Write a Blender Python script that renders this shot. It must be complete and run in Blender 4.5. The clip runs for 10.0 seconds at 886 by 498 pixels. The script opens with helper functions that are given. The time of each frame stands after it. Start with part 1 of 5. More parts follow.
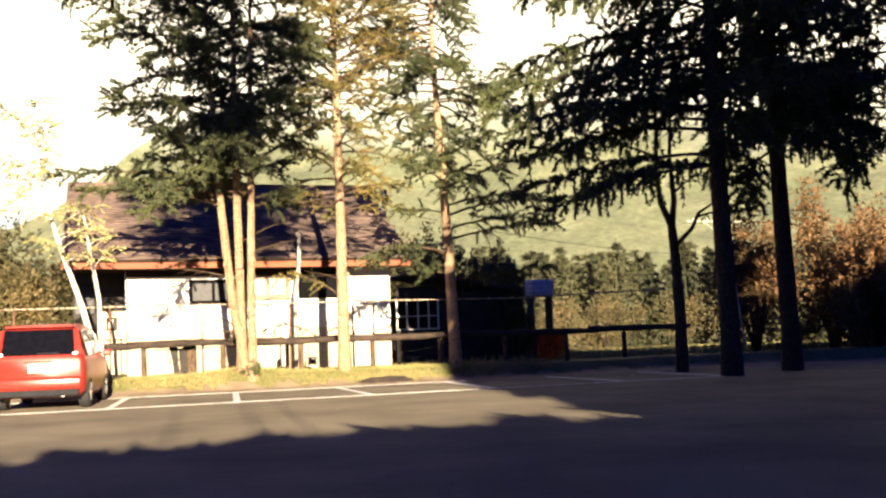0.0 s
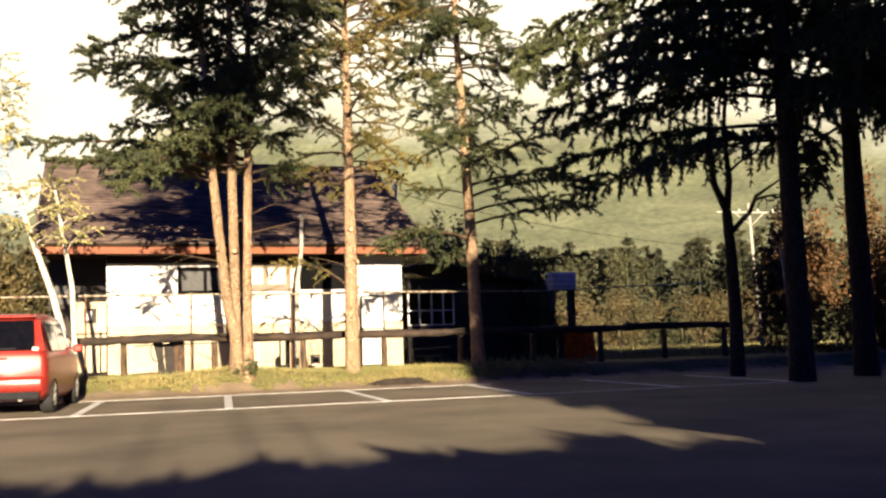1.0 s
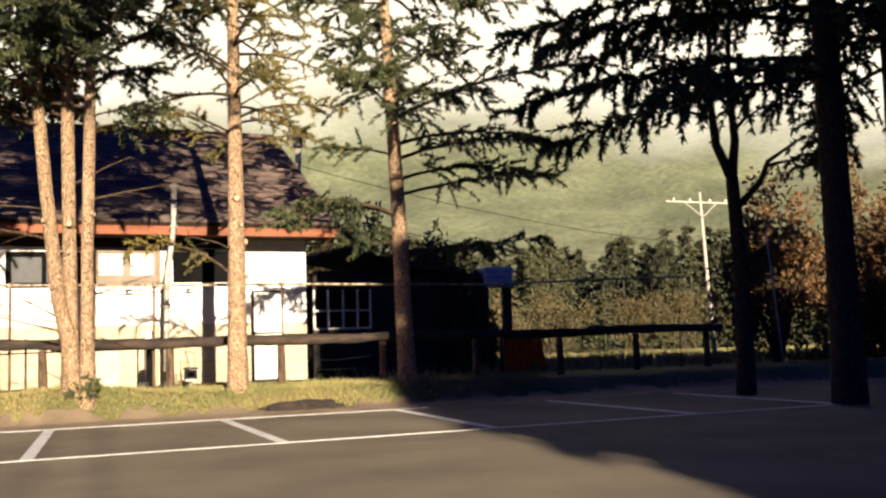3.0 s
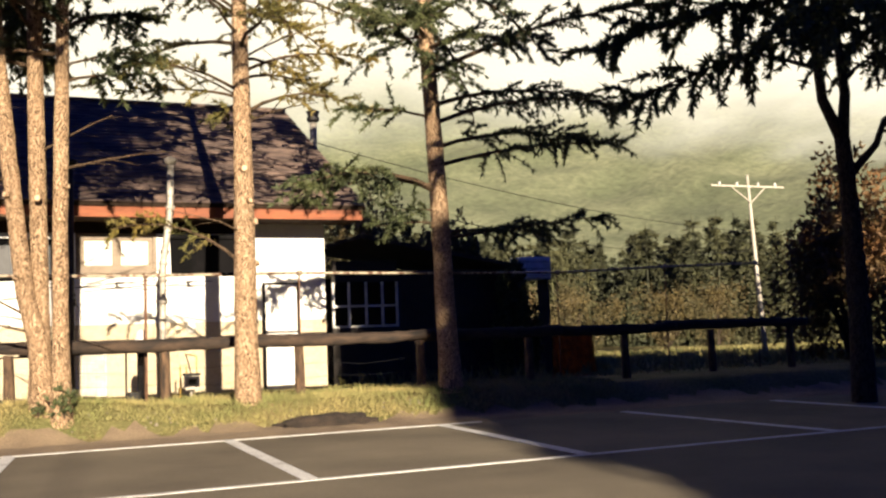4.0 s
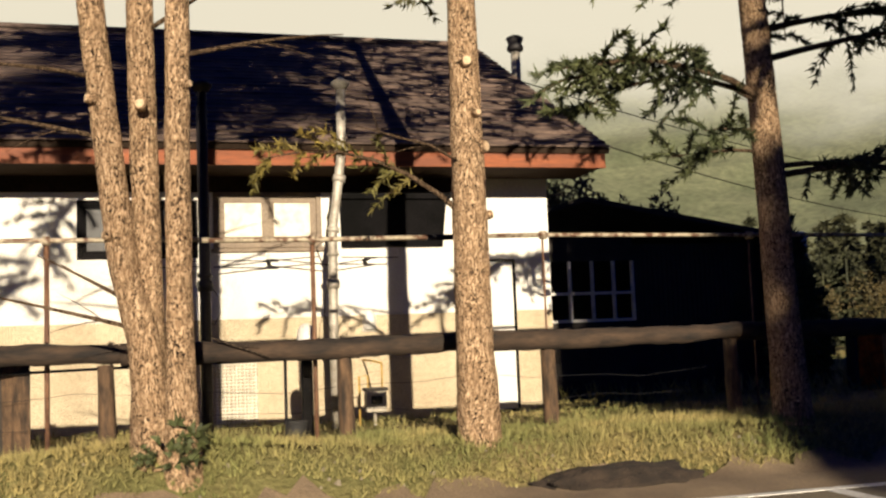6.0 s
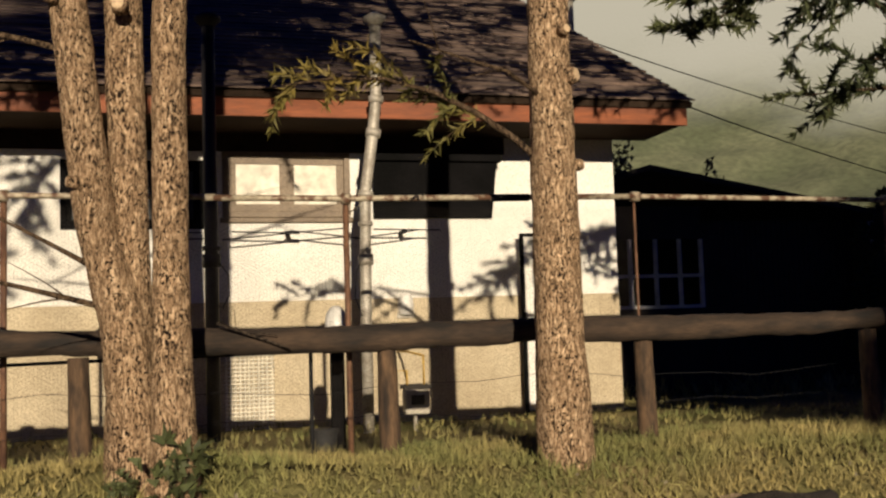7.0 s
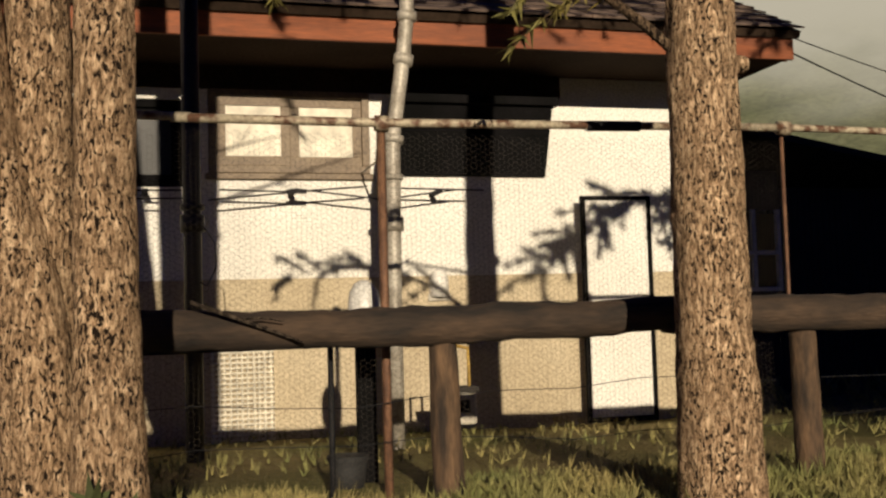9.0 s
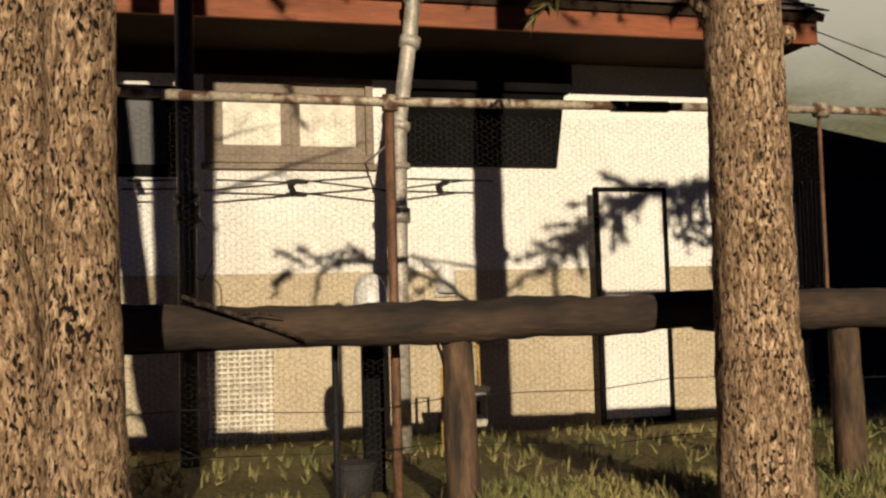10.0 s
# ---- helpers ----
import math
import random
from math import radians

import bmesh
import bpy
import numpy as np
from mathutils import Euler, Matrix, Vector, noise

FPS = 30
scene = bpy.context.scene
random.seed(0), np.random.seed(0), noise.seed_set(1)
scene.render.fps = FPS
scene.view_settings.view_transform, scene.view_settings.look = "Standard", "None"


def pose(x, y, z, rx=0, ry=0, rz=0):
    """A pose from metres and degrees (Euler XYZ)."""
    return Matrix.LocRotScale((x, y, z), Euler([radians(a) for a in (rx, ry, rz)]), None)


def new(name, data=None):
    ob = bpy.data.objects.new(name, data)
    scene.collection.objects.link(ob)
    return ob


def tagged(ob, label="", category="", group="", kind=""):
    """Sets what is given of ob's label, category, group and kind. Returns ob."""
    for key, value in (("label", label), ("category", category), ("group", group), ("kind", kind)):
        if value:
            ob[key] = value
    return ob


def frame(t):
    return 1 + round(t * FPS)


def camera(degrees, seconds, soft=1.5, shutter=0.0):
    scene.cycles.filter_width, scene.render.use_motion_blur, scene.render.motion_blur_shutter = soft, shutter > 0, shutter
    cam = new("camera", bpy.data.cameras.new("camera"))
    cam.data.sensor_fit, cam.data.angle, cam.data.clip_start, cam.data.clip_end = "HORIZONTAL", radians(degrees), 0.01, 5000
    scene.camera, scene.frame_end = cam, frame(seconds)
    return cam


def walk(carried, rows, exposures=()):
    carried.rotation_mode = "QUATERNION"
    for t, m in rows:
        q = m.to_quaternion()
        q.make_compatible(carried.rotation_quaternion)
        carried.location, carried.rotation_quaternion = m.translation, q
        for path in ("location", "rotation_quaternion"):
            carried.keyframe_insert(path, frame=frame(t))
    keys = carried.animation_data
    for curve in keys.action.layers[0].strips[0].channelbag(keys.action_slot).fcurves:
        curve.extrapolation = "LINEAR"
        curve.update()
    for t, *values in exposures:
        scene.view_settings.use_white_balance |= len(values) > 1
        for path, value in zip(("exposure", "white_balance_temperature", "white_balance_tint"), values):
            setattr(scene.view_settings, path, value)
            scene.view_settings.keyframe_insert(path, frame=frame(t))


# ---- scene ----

cam = camera(47.2, 10.0, soft=2.4)
# seconds, eye x, y, z, yaw, pitch, roll
ROWS = [
    (0.0, 0.000, 0.000, 1.30, -18.30, 4.74, 1.99),
    (0.5, 0.149, 1.848, 1.30, -16.74, 4.71, 1.40),
    (1.0, 0.503, 3.461, 1.30, -18.45, 4.56, 1.47),
    (1.5, 0.882, 5.020, 1.30, -20.62, 4.67, 1.52),
    (2.0, 1.316, 6.534, 1.30, -22.45, 4.79, 1.59),
    (2.5, 1.813, 8.030, 1.29, -23.35, 4.82, 1.51),
    (3.8, 2.880, 12.160, 1.30, -24.03, 4.58, 1.57),
    (4.0, 2.993, 12.845, 1.30, -23.33, 4.63, 1.95),
    (4.5, 3.195, 14.512, 1.29, -20.66, 4.83, 2.43),
    (5.0, 3.344, 16.079, 1.29, -18.06, 4.90, 1.96),
    (5.5, 3.460, 17.609, 1.31, -16.29, 5.09, 2.22),
    (7.0, 3.724, 21.195, 1.31, -14.57, 4.27, 1.77),
    (7.5, 3.775, 22.082, 1.30, -14.58, 4.10, 1.94),
    (8.0, 3.808, 22.792, 1.30, -14.90, 3.79, 1.57),
    (8.5, 3.875, 23.308, 1.30, -14.78, 3.55, 1.74),
    (9.0, 3.907, 23.662, 1.29, -14.83, 3.59, 1.61),
    (9.5, 3.936, 23.904, 1.29, -14.76, 3.51, 1.74),
    (10.0, 3.948, 24.088, 1.28, -14.85, 3.47, 1.61),
]
EXPOSURES = [(0.0, 2.25, 7400, 12), (1.0, 1.7, 7300, 12), (2.5, 1.5, 6900, 12), (5.5, 1.12, 6900, 10), (7.0, 0.12, 7050, 10), (10.0, 0.0, 7050, 10)]
walk(cam, [(t, pose(x, y, z, 90 + pitch, roll, yaw)) for t, x, y, z, yaw, pitch, roll in ROWS], EXPOSURES)

# ---- light ----
SUN_EL, SUN_AZ = radians(13.5), radians(5.2)      # low sun behind the car park; shadows run ahead and a little to +x
ray = Vector((math.sin(SUN_AZ) * math.cos(SUN_EL), math.cos(SUN_AZ) * math.cos(SUN_EL), -math.sin(SUN_EL)))
sun_data = bpy.data.lights.new("sun", "SUN")
sun_data.energy, sun_data.angle, sun_data.color = 5.0, radians(0.55), (1.0, 0.88, 0.71)
sun = new("sun", sun_data)
sun.matrix_world = ray.to_track_quat("-Z", "Y").to_matrix().to_4x4()
world = bpy.data.worlds.new("sky")
scene.world = world
world.use_nodes = True
wn = world.node_tree.nodes
sky = wn.new("ShaderNodeTexSky")
sky.sky_type, sky.sun_disc = "NISHITA", False
sky.sun_elevation, sky.sun_rotation = SUN_EL, math.pi + SUN_AZ
sky.ozone_density, sky.dust_density = 8.0, 0.3
tint = wn.new("ShaderNodeMix")
tint.data_type, tint.blend_type = "RGBA", "MULTIPLY"
tint.inputs[0].default_value, tint.inputs[7].default_value = 1.0, (0.26, 0.46, 1.7, 1)
world.node_tree.links.new(sky.outputs[0], tint.inputs[6])
world.node_tree.links.new(tint.outputs[2], wn["Background"].inputs[0])
wn["Background"].inputs[1].default_value = 0.016


# ---- materials ----
def material(name, a, b=None, rough=0.8, scale=4.0, fine=40.0, bump=0.3, metal=0.0, stretch=(1, 1, 1), contrast=(0.35, 0.65), depth=0.01, vary=0.0):
    """Two colours mixed by a coarse noise, dulled by a fine one that also gives relief."""
    m = bpy.data.materials.new(name)
    m.use_nodes = True
    nt = m.node_tree
    N, L = nt.nodes, nt.links
    bs = N["Principled BSDF"]
    bs.inputs["Roughness"].default_value, bs.inputs["Metallic"].default_value = rough, metal
    b = b or tuple(0.75 * c for c in a)
    co = N.new("ShaderNodeTexCoord")
    mp = N.new("ShaderNodeMapping")
    mp.inputs["Scale"].default_value = stretch
    L.new(co.outputs["Object"], mp.inputs[0])
    n1, n2 = N.new("ShaderNodeTexNoise"), N.new("ShaderNodeTexNoise")
    for n, s in ((n1, scale), (n2, fine)):
        n.inputs["Scale"].default_value, n.inputs["Detail"].default_value = s, 5
        L.new(mp.outputs[0], n.inputs["Vector"])
    ramp = N.new("ShaderNodeValToRGB")
    ramp.color_ramp.elements[0].position, ramp.color_ramp.elements[1].position = contrast
    ramp.color_ramp.elements[0].color, ramp.color_ramp.elements[1].color = (*a, 1), (*b, 1)
    L.new(n1.outputs[0], ramp.inputs[0])
    mr = N.new("ShaderNodeMapRange")
    mr.inputs[1].default_value, mr.inputs[2].default_value = 0.3, 0.7
    mr.inputs[3].default_value, mr.inputs[4].default_value = 0.7, 1.2
    L.new(n2.outputs[0], mr.inputs[0])
    mul = N.new("ShaderNodeMix")
    mul.data_type, mul.blend_type = "RGBA", "MULTIPLY"
    mul.inputs[0].default_value = 1.0
    L.new(ramp.outputs[0], mul.inputs[6])
    L.new(mr.outputs[0], mul.inputs[7])
    last = mul.outputs[2]
    if vary:
        oi, g = N.new("ShaderNodeNewGeometry"), N.new("ShaderNodeMapRange")
        g.inputs[3].default_value, g.inputs[4].default_value = 1 - vary, 1 + vary
        L.new(oi.outputs["Random Per Island"], g.inputs[0])
        mu = N.new("ShaderNodeMix")
        mu.data_type, mu.blend_type = "RGBA", "MULTIPLY"
        mu.inputs[0].default_value = 1.0
        L.new(last, mu.inputs[6])
        L.new(g.outputs[0], mu.inputs[7])
        last = mu.outputs[2]
    L.new(last, bs.inputs["Base Color"])
    if bump:
        bp = N.new("ShaderNodeBump")
        bp.inputs["Strength"].default_value, bp.inputs["Distance"].default_value = bump, depth
        L.new(n2.outputs[0], bp.inputs["Height"])
        L.new(bp.outputs[0], bs.inputs["Normal"])
    return m


def glow(name, build):
    m = bpy.data.materials.new(name)
    m.use_nodes = True
    nt = m.node_tree
    nt.nodes.remove(nt.nodes["Principled BSDF"])
    em = nt.nodes.new("ShaderNodeEmission")
    nt.links.new(em.outputs[0], nt.nodes["Material Output"].inputs[0])
    build(nt, em)
    return m


ASPHALT = material("worn_asphalt", (0.25, 0.215, 0.155), (0.17, 0.145, 0.108), 0.9, 0.5, 70, 0.5)
EARTH = material("dry_earth_grass", (0.24, 0.19, 0.09), (0.13, 0.13, 0.05), 0.95, 0.7, 18, 0.8, depth=0.05)
for m in (ASPHALT, EARTH):
    m.node_tree.nodes["Principled BSDF"].inputs["Specular IOR Level"].default_value = 0.05
DIRT = material("gritty_earth", (0.30, 0.22, 0.135), (0.19, 0.135, 0.085), 0.95, 1.4, 55, 0.8, depth=0.02)
LITTER = material("rotting_leaves", (0.045, 0.03, 0.02), (0.02, 0.014, 0.01), 0.95, 9, 60, 1.0, depth=0.03)
LINE = material("line_paint", (0.75, 0.74, 0.7), (0.45, 0.43, 0.4), 0.8, 3, 60, 0.2, contrast=(0.5, 0.75))
WALL = material("white_render", (0.80, 0.78, 0.72), (0.72, 0.69, 0.62), 0.9, 0.8, 60, 0.15)
BEIGE = material("beige_base_render", (0.53, 0.445, 0.31), (0.44, 0.36, 0.24), 0.9, 1.5, 50, 0.2)
SHINGLE = material("brown_roof_shingle", (0.19, 0.13, 0.10), (0.062, 0.043, 0.036), 0.8, 5.0, 30, 0.5, stretch=(0.4, 1, 1))
FASCIA = material("orange_painted_board", (0.26, 0.068, 0.018), (0.15, 0.039, 0.012), 0.7, 2, 30, 0.2, stretch=(0.3, 4, 4))
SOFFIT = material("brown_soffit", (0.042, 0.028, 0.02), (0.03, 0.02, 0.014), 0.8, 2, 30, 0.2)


def bark_material(name, pale, mid, crack, scale=34.0):
    """Scaly bark: upright streaks of flakes, pale lichen specks, dark pits and short cracks."""
    m = bpy.data.materials.new(name)
    m.use_nodes = True
    N, L = m.node_tree.nodes, m.node_tree.links
    bs = N["Principled BSDF"]
    bs.inputs["Specular IOR Level"].default_value, bs.inputs["Roughness"].default_value = 0.12, 0.95
    co = N.new("ShaderNodeTexCoord")

    def noised(sc, detail, rough, upright):
        mp, n = N.new("ShaderNodeMapping"), N.new("ShaderNodeTexNoise")
        mp.inputs["Scale"].default_value = (1, 1, upright)
        n.inputs["Scale"].default_value, n.inputs["Detail"].default_value, n.inputs["Roughness"].default_value = sc, detail, rough
        n.inputs["Distortion"].default_value = 0.6
        L.new(co.outputs["Object"], mp.inputs[0])
        L.new(mp.outputs[0], n.inputs["Vector"])
        return n.outputs[0]

    def ranged(sock, a, b, lo=0.0, hi=1.0):
        r = N.new("ShaderNodeMapRange")
        r.inputs[1].default_value, r.inputs[2].default_value, r.inputs[3].default_value, r.inputs[4].default_value = a, b, lo, hi
        L.new(sock, r.inputs[0])
        return r.outputs[0]

    def mixed(fac, a, b, mode="MIX"):
        x = N.new("ShaderNodeMix")
        x.data_type, x.blend_type = "RGBA", mode
        for sock, val in ((x.inputs[0], fac), (x.inputs[6], a), (x.inputs[7], b)):
            if isinstance(val, bpy.types.NodeSocket):
                L.new(val, sock)
            else:
                sock.default_value = val
        return x.outputs[2]

    streak, speck, pits = noised(scale, 8, 0.72, 0.3), noised(scale * 2.6, 4, 0.6, 0.6), noised(scale * 1.7, 3, 0.5, 0.45)
    broad = noised(7.0, 4, 0.6, 0.5)
    ramp = N.new("ShaderNodeValToRGB")
    ramp.color_ramp.elements[0].position, ramp.color_ramp.elements[1].position = 0.39, 0.64
    ramp.color_ramp.elements[0].color, ramp.color_ramp.elements[1].color = (*[0.28 * c for c in mid], 1), (*pale, 1)
    ramp.color_ramp.elements.new(0.50).color = (*mid, 1)
    L.new(streak, ramp.inputs[0])
    flecked = mixed(ranged(speck, 0.60, 0.70, 0, 0.55), ramp.outputs[0], (*pale, 1))
    worn = mixed(ranged(broad, 0.35, 0.65, 0.0, 0.35), flecked, (*[0.55 * c for c in mid], 1))
    uneven = N.new("ShaderNodeMath")
    uneven.operation = "MULTIPLY_ADD"
    L.new(broad, uneven.inputs[0])
    uneven.inputs[1].default_value = 0.4
    L.new(pits, uneven.inputs[2])
    hole = ranged(uneven.outputs[0], 0.585, 0.655)
    L.new(mixed(hole, (*crack, 1), worn), bs.inputs["Base Color"])
    h = N.new("ShaderNodeMath")
    h.operation = "MULTIPLY_ADD"
    L.new(streak, h.inputs[0])
    h.inputs[1].default_value = 1.6
    L.new(ranged(pits, 0.38, 0.48, 0, 0.7), h.inputs[2])
    bp = N.new("ShaderNodeBump")
    bp.inputs["Strength"].default_value, bp.inputs["Distance"].default_value = 1.0, 0.014
    L.new(h.outputs[0], bp.inputs["Height"])
    L.new(bp.outputs[0], bs.inputs["Normal"])
    return m


BARK = bark_material("larch_bark", (0.93, 0.68, 0.44), (0.42, 0.27, 0.158), (0.02, 0.013, 0.009), 52.0)
BARK_LIMB = bark_material("limb_bark", (0.24, 0.17, 0.11), (0.13, 0.085, 0.052), (0.02, 0.013, 0.009), 46.0)
BARK_GREY = bark_material("grey_bark", (0.13, 0.10, 0.075), (0.08, 0.06, 0.045), (0.02, 0.015, 0.012))
BIRCH = material("pale_birch_bark", (0.62, 0.56, 0.45), (0.30, 0.24, 0.17), 0.8, 5, 30, 0.5, stretch=(1, 1, 3), contrast=(0.5, 0.75))
NEEDLE = material("dark_green_needles", (0.075, 0.085, 0.026), (0.032, 0.044, 0.016), 0.7, 1.2, 30, 0, vary=0.35)
NEEDLE_FAR = material("distant_needles", (0.066, 0.064, 0.022), (0.024, 0.03, 0.012), 0.8, 0.12, 3, 0, vary=0.4)
NEEDLE_YELLOW = material("yellowing_needles", (0.20, 0.14, 0.028), (0.09, 0.09, 0.022), 0.7, 0.8, 30, 0, vary=0.4)
LEAF_BIRCH = material("pale_birch_leaves", (0.40, 0.34, 0.14), (0.25, 0.24, 0.08), 0.6, 1.0, 30, 0, vary=0.35)
LEAF_TAN = material("yellowing_shrub_leaves", (0.12, 0.085, 0.032), (0.05, 0.048, 0.018), 0.7, 0.5, 25, 0, vary=0.4)
LEAF_BROWN = material("autumn_shrub_leaves", (0.17, 0.075, 0.022), (0.085, 0.055, 0.02), 0.7, 0.8, 25, 0, vary=0.4)
LEAF_OLIVE = material("olive_shrub_leaves", (0.095, 0.068, 0.021), (0.036, 0.037, 0.012), 0.7, 0.5, 25, 0, vary=0.4)
GRASS = material("dry_grass_blades", (0.31, 0.25, 0.095), (0.15, 0.165, 0.05), 0.8, 0.9, 20, 0, vary=0.4)
WOOD = material("weathered_log", (0.056, 0.034, 0.020), (0.011, 0.008, 0.006), 0.9, 9, 55, 0.8, stretch=(0.25, 1, 1), depth=0.012)
WOOD_UP = material("weathered_post", (0.13, 0.076, 0.040), (0.022, 0.014, 0.009), 0.9, 14, 60, 0.8, stretch=(1, 1, 0.25), depth=0.012)
RUST = material("rusty_pipe", (0.42, 0.36, 0.26), (0.12, 0.06, 0.035), 0.6, 14, 60, 0.4, metal=0.2, contrast=(0.45, 0.6))
RUST_RED = material("red_rusty_pipe", (0.20, 0.10, 0.055), (0.09, 0.042, 0.026), 0.7, 18, 60, 0.5, metal=0.2, stretch=(1, 1, 0.4), contrast=(0.4, 0.65))
FLUE = material("galvanised_flue", (0.46, 0.425, 0.36), (0.27, 0.24, 0.195), 0.55, 9, 40, 0.3, metal=0.2)
WIRE = material("dull_wire", (0.055, 0.042, 0.03), (0.03, 0.022, 0.016), 0.8, 20, 60, 0)
FLUE_DARK = material("sooty_flue", (0.03, 0.028, 0.028), (0.02, 0.018, 0.018), 0.6, 6, 40, 0.2, metal=0.3)
FRAME_GREY = material("grey_window_frame", (0.21, 0.155, 0.10), (0.16, 0.115, 0.075), 0.6, 4, 40, 0.1)
DARK = material("dark_stained_panel", (0.008, 0.0075, 0.008), (0.005, 0.005, 0.005), 0.85, 3, 40, 0.2)
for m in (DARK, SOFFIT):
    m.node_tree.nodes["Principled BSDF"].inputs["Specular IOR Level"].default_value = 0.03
CURTAIN = material("cream_blind", (0.78, 0.73, 0.62), (0.70, 0.65, 0.53), 0.8, 1, 8, 0.05)
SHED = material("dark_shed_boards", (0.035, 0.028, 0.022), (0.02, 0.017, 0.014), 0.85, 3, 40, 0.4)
POLE = material("concrete_pole", (0.5, 0.46, 0.38), (0.40, 0.36, 0.29), 0.8, 4, 40, 0.2)
RED = material("red_car_paint", (0.33, 0.032, 0.022), (0.30, 0.028, 0.02), 0.3, 1, 30, 0, metal=0.3)
RUBBER = material("black_rubber", (0.018, 0.018, 0.018), None, 0.8, 8, 60, 0.3)
TRIM = material("black_plastic", (0.016, 0.016, 0.018), None, 0.7, 8, 60, 0.1)
TRIM.node_tree.nodes["Principled BSDF"].inputs["Specular IOR Level"].default_value = 0.15
WHITE = material("white_plastic", (0.75, 0.73, 0.68), None, 0.4, 5, 60, 0.05)


def glass_material(name, tint, rough=0.03):
    m = material(name, tint, tint, rough, 1, 10, 0)
    m.node_tree.nodes["Principled BSDF"].inputs["Specular IOR Level"].default_value = 0.8
    return m


GLASS = glass_material("dark_window_glass", (0.02, 0.024, 0.028))
CAR_GLASS = glass_material("tinted_car_glass", (0.004, 0.004, 0.005))
CAR_GLASS.node_tree.nodes["Principled BSDF"].inputs["Specular IOR Level"].default_value = 0.25
GLASS_GREY = glass_material("dusty_window_glass", (0.022, 0.022, 0.022), 0.45)
GLASS_GREY.node_tree.nodes["Principled BSDF"].inputs["Specular IOR Level"].default_value = 0.25
LAMP_RED = glass_material("red_lamp_lens", (0.45, 0.03, 0.02), 0.15)
LAMP_CLEAR = glass_material("clear_lamp_lens", (0.75, 0.70, 0.62), 0.15)


# ---- building helpers ----
def mesh_from(name, verts, faces):
    me = bpy.data.meshes.new(name)
    me.from_pydata([tuple(v) for v in verts], [], [tuple(f) for f in faces])
    me.update()
    return me


def mesh_fast(name, verts, tris):
    """verts (n,3), tris (m,3) as arrays."""
    me = bpy.data.meshes.new(name)
    verts, tris = np.asarray(verts, np.float32), np.asarray(tris, np.int32)
    me.vertices.add(len(verts))
    me.vertices.foreach_set("co", verts.ravel())
    me.loops.add(tris.size)
    me.loops.foreach_set("vertex_index", tris.ravel())
    me.polygons.add(len(tris))
    me.polygons.foreach_set("loop_start", np.arange(0, tris.size, 3, dtype=np.int32))
    me.polygons.foreach_set("loop_total", np.full(len(tris), 3, np.int32))
    me.update(calc_edges=True)
    return me


def thing(name, label, category, at=(0, 0, 0), group="", kind=""):
    ob = tagged(new(name), label, category, group, kind)
    ob.location = at
    return ob


def part(name, bm, mat, parent, label="", smooth=False):
    if isinstance(bm, bpy.types.Mesh):
        me = bm
    else:
        me = bpy.data.meshes.new(name)
        bm.normal_update()
        bm.to_mesh(me)
        bm.free()
    if not me.materials:
        me.materials.append(mat)
    if smooth:
        me.polygons.foreach_set("use_smooth", [True] * len(me.polygons))
    ob = new(name, me)
    ob.parent = parent
    if label:
        ob["label"] = label
    return ob


def box(bm, x0, x1, y0, y1, z0, z1, bevel=0.0):
    r = bmesh.ops.create_cube(bm, size=1, matrix=Matrix.LocRotScale(((x0 + x1) / 2, (y0 + y1) / 2, (z0 + z1) / 2), None, (x1 - x0, y1 - y0, z1 - z0)))
    if bevel:
        es = {e for v in r["verts"] for e in v.link_edges}
        bmesh.ops.bevel(bm, geom=list(es), offset=bevel, segments=2, affect="EDGES", profile=0.5)
    return bm


def boxed(x0, x1, y0, y1, z0, z1, bevel=0.0):
    return box(bmesh.new(), x0, x1, y0, y1, z0, z1, bevel)


def tube_arrays(points, radii, sides=8, wobble=0.0, rng=None, cap=True):
    """Verts and quads of a tapered tube along points."""
    pts = [Vector(p) for p in points]
    verts, faces = [], []
    ref = Vector((0.31, 0.77, 0.55))
    for i, p in enumerate(pts):
        d = (pts[min(i + 1, len(pts) - 1)] - pts[max(i - 1, 0)]).normalized()
        u = d.cross(ref if abs(d.dot(ref)) < 0.9 else Vector((1, 0, 0))).normalized()
        w = d.cross(u)
        for k in range(sides):
            a = 2 * math.pi * k / sides
            r = radii[i] * (1 + (rng.uniform(-wobble, wobble) if wobble else 0))
            verts.append(p + (u * math.cos(a) + w * math.sin(a)) * r)
    for i in range(len(pts) - 1):
        for k in range(sides):
            a, b = i * sides + k, i * sides + (k + 1) % sides
            faces.append((a, b, b + sides, a + sides))
    if cap:
        faces.append(tuple(range(sides - 1, -1, -1)))
        faces.append(tuple(range((len(pts) - 1) * sides, len(pts) * sides)))
    return verts, faces


class Soup:
    """Collects verts and faces for one mesh."""
    def __init__(self):
        self.v, self.f = [], []

    def add(self, vf):
        o = len(self.v)
        self.v += vf[0]
        self.f += [tuple(i + o for i in f) for f in vf[1]]

    def tube(self, points, radii, sides=8, **k):
        if not isinstance(radii, (list, tuple)):
            radii = [radii] * len(points)
        self.add(tube_arrays(points, radii, sides, **k))
        return self

    def mesh(self, name):
        return mesh_from(name, self.v, self.f)


def pipe(name, points, radius, mat, parent, label="", sides=10):
    return part(name, Soup().tube(points, radius, sides).mesh(name), mat, parent, label, smooth=True)


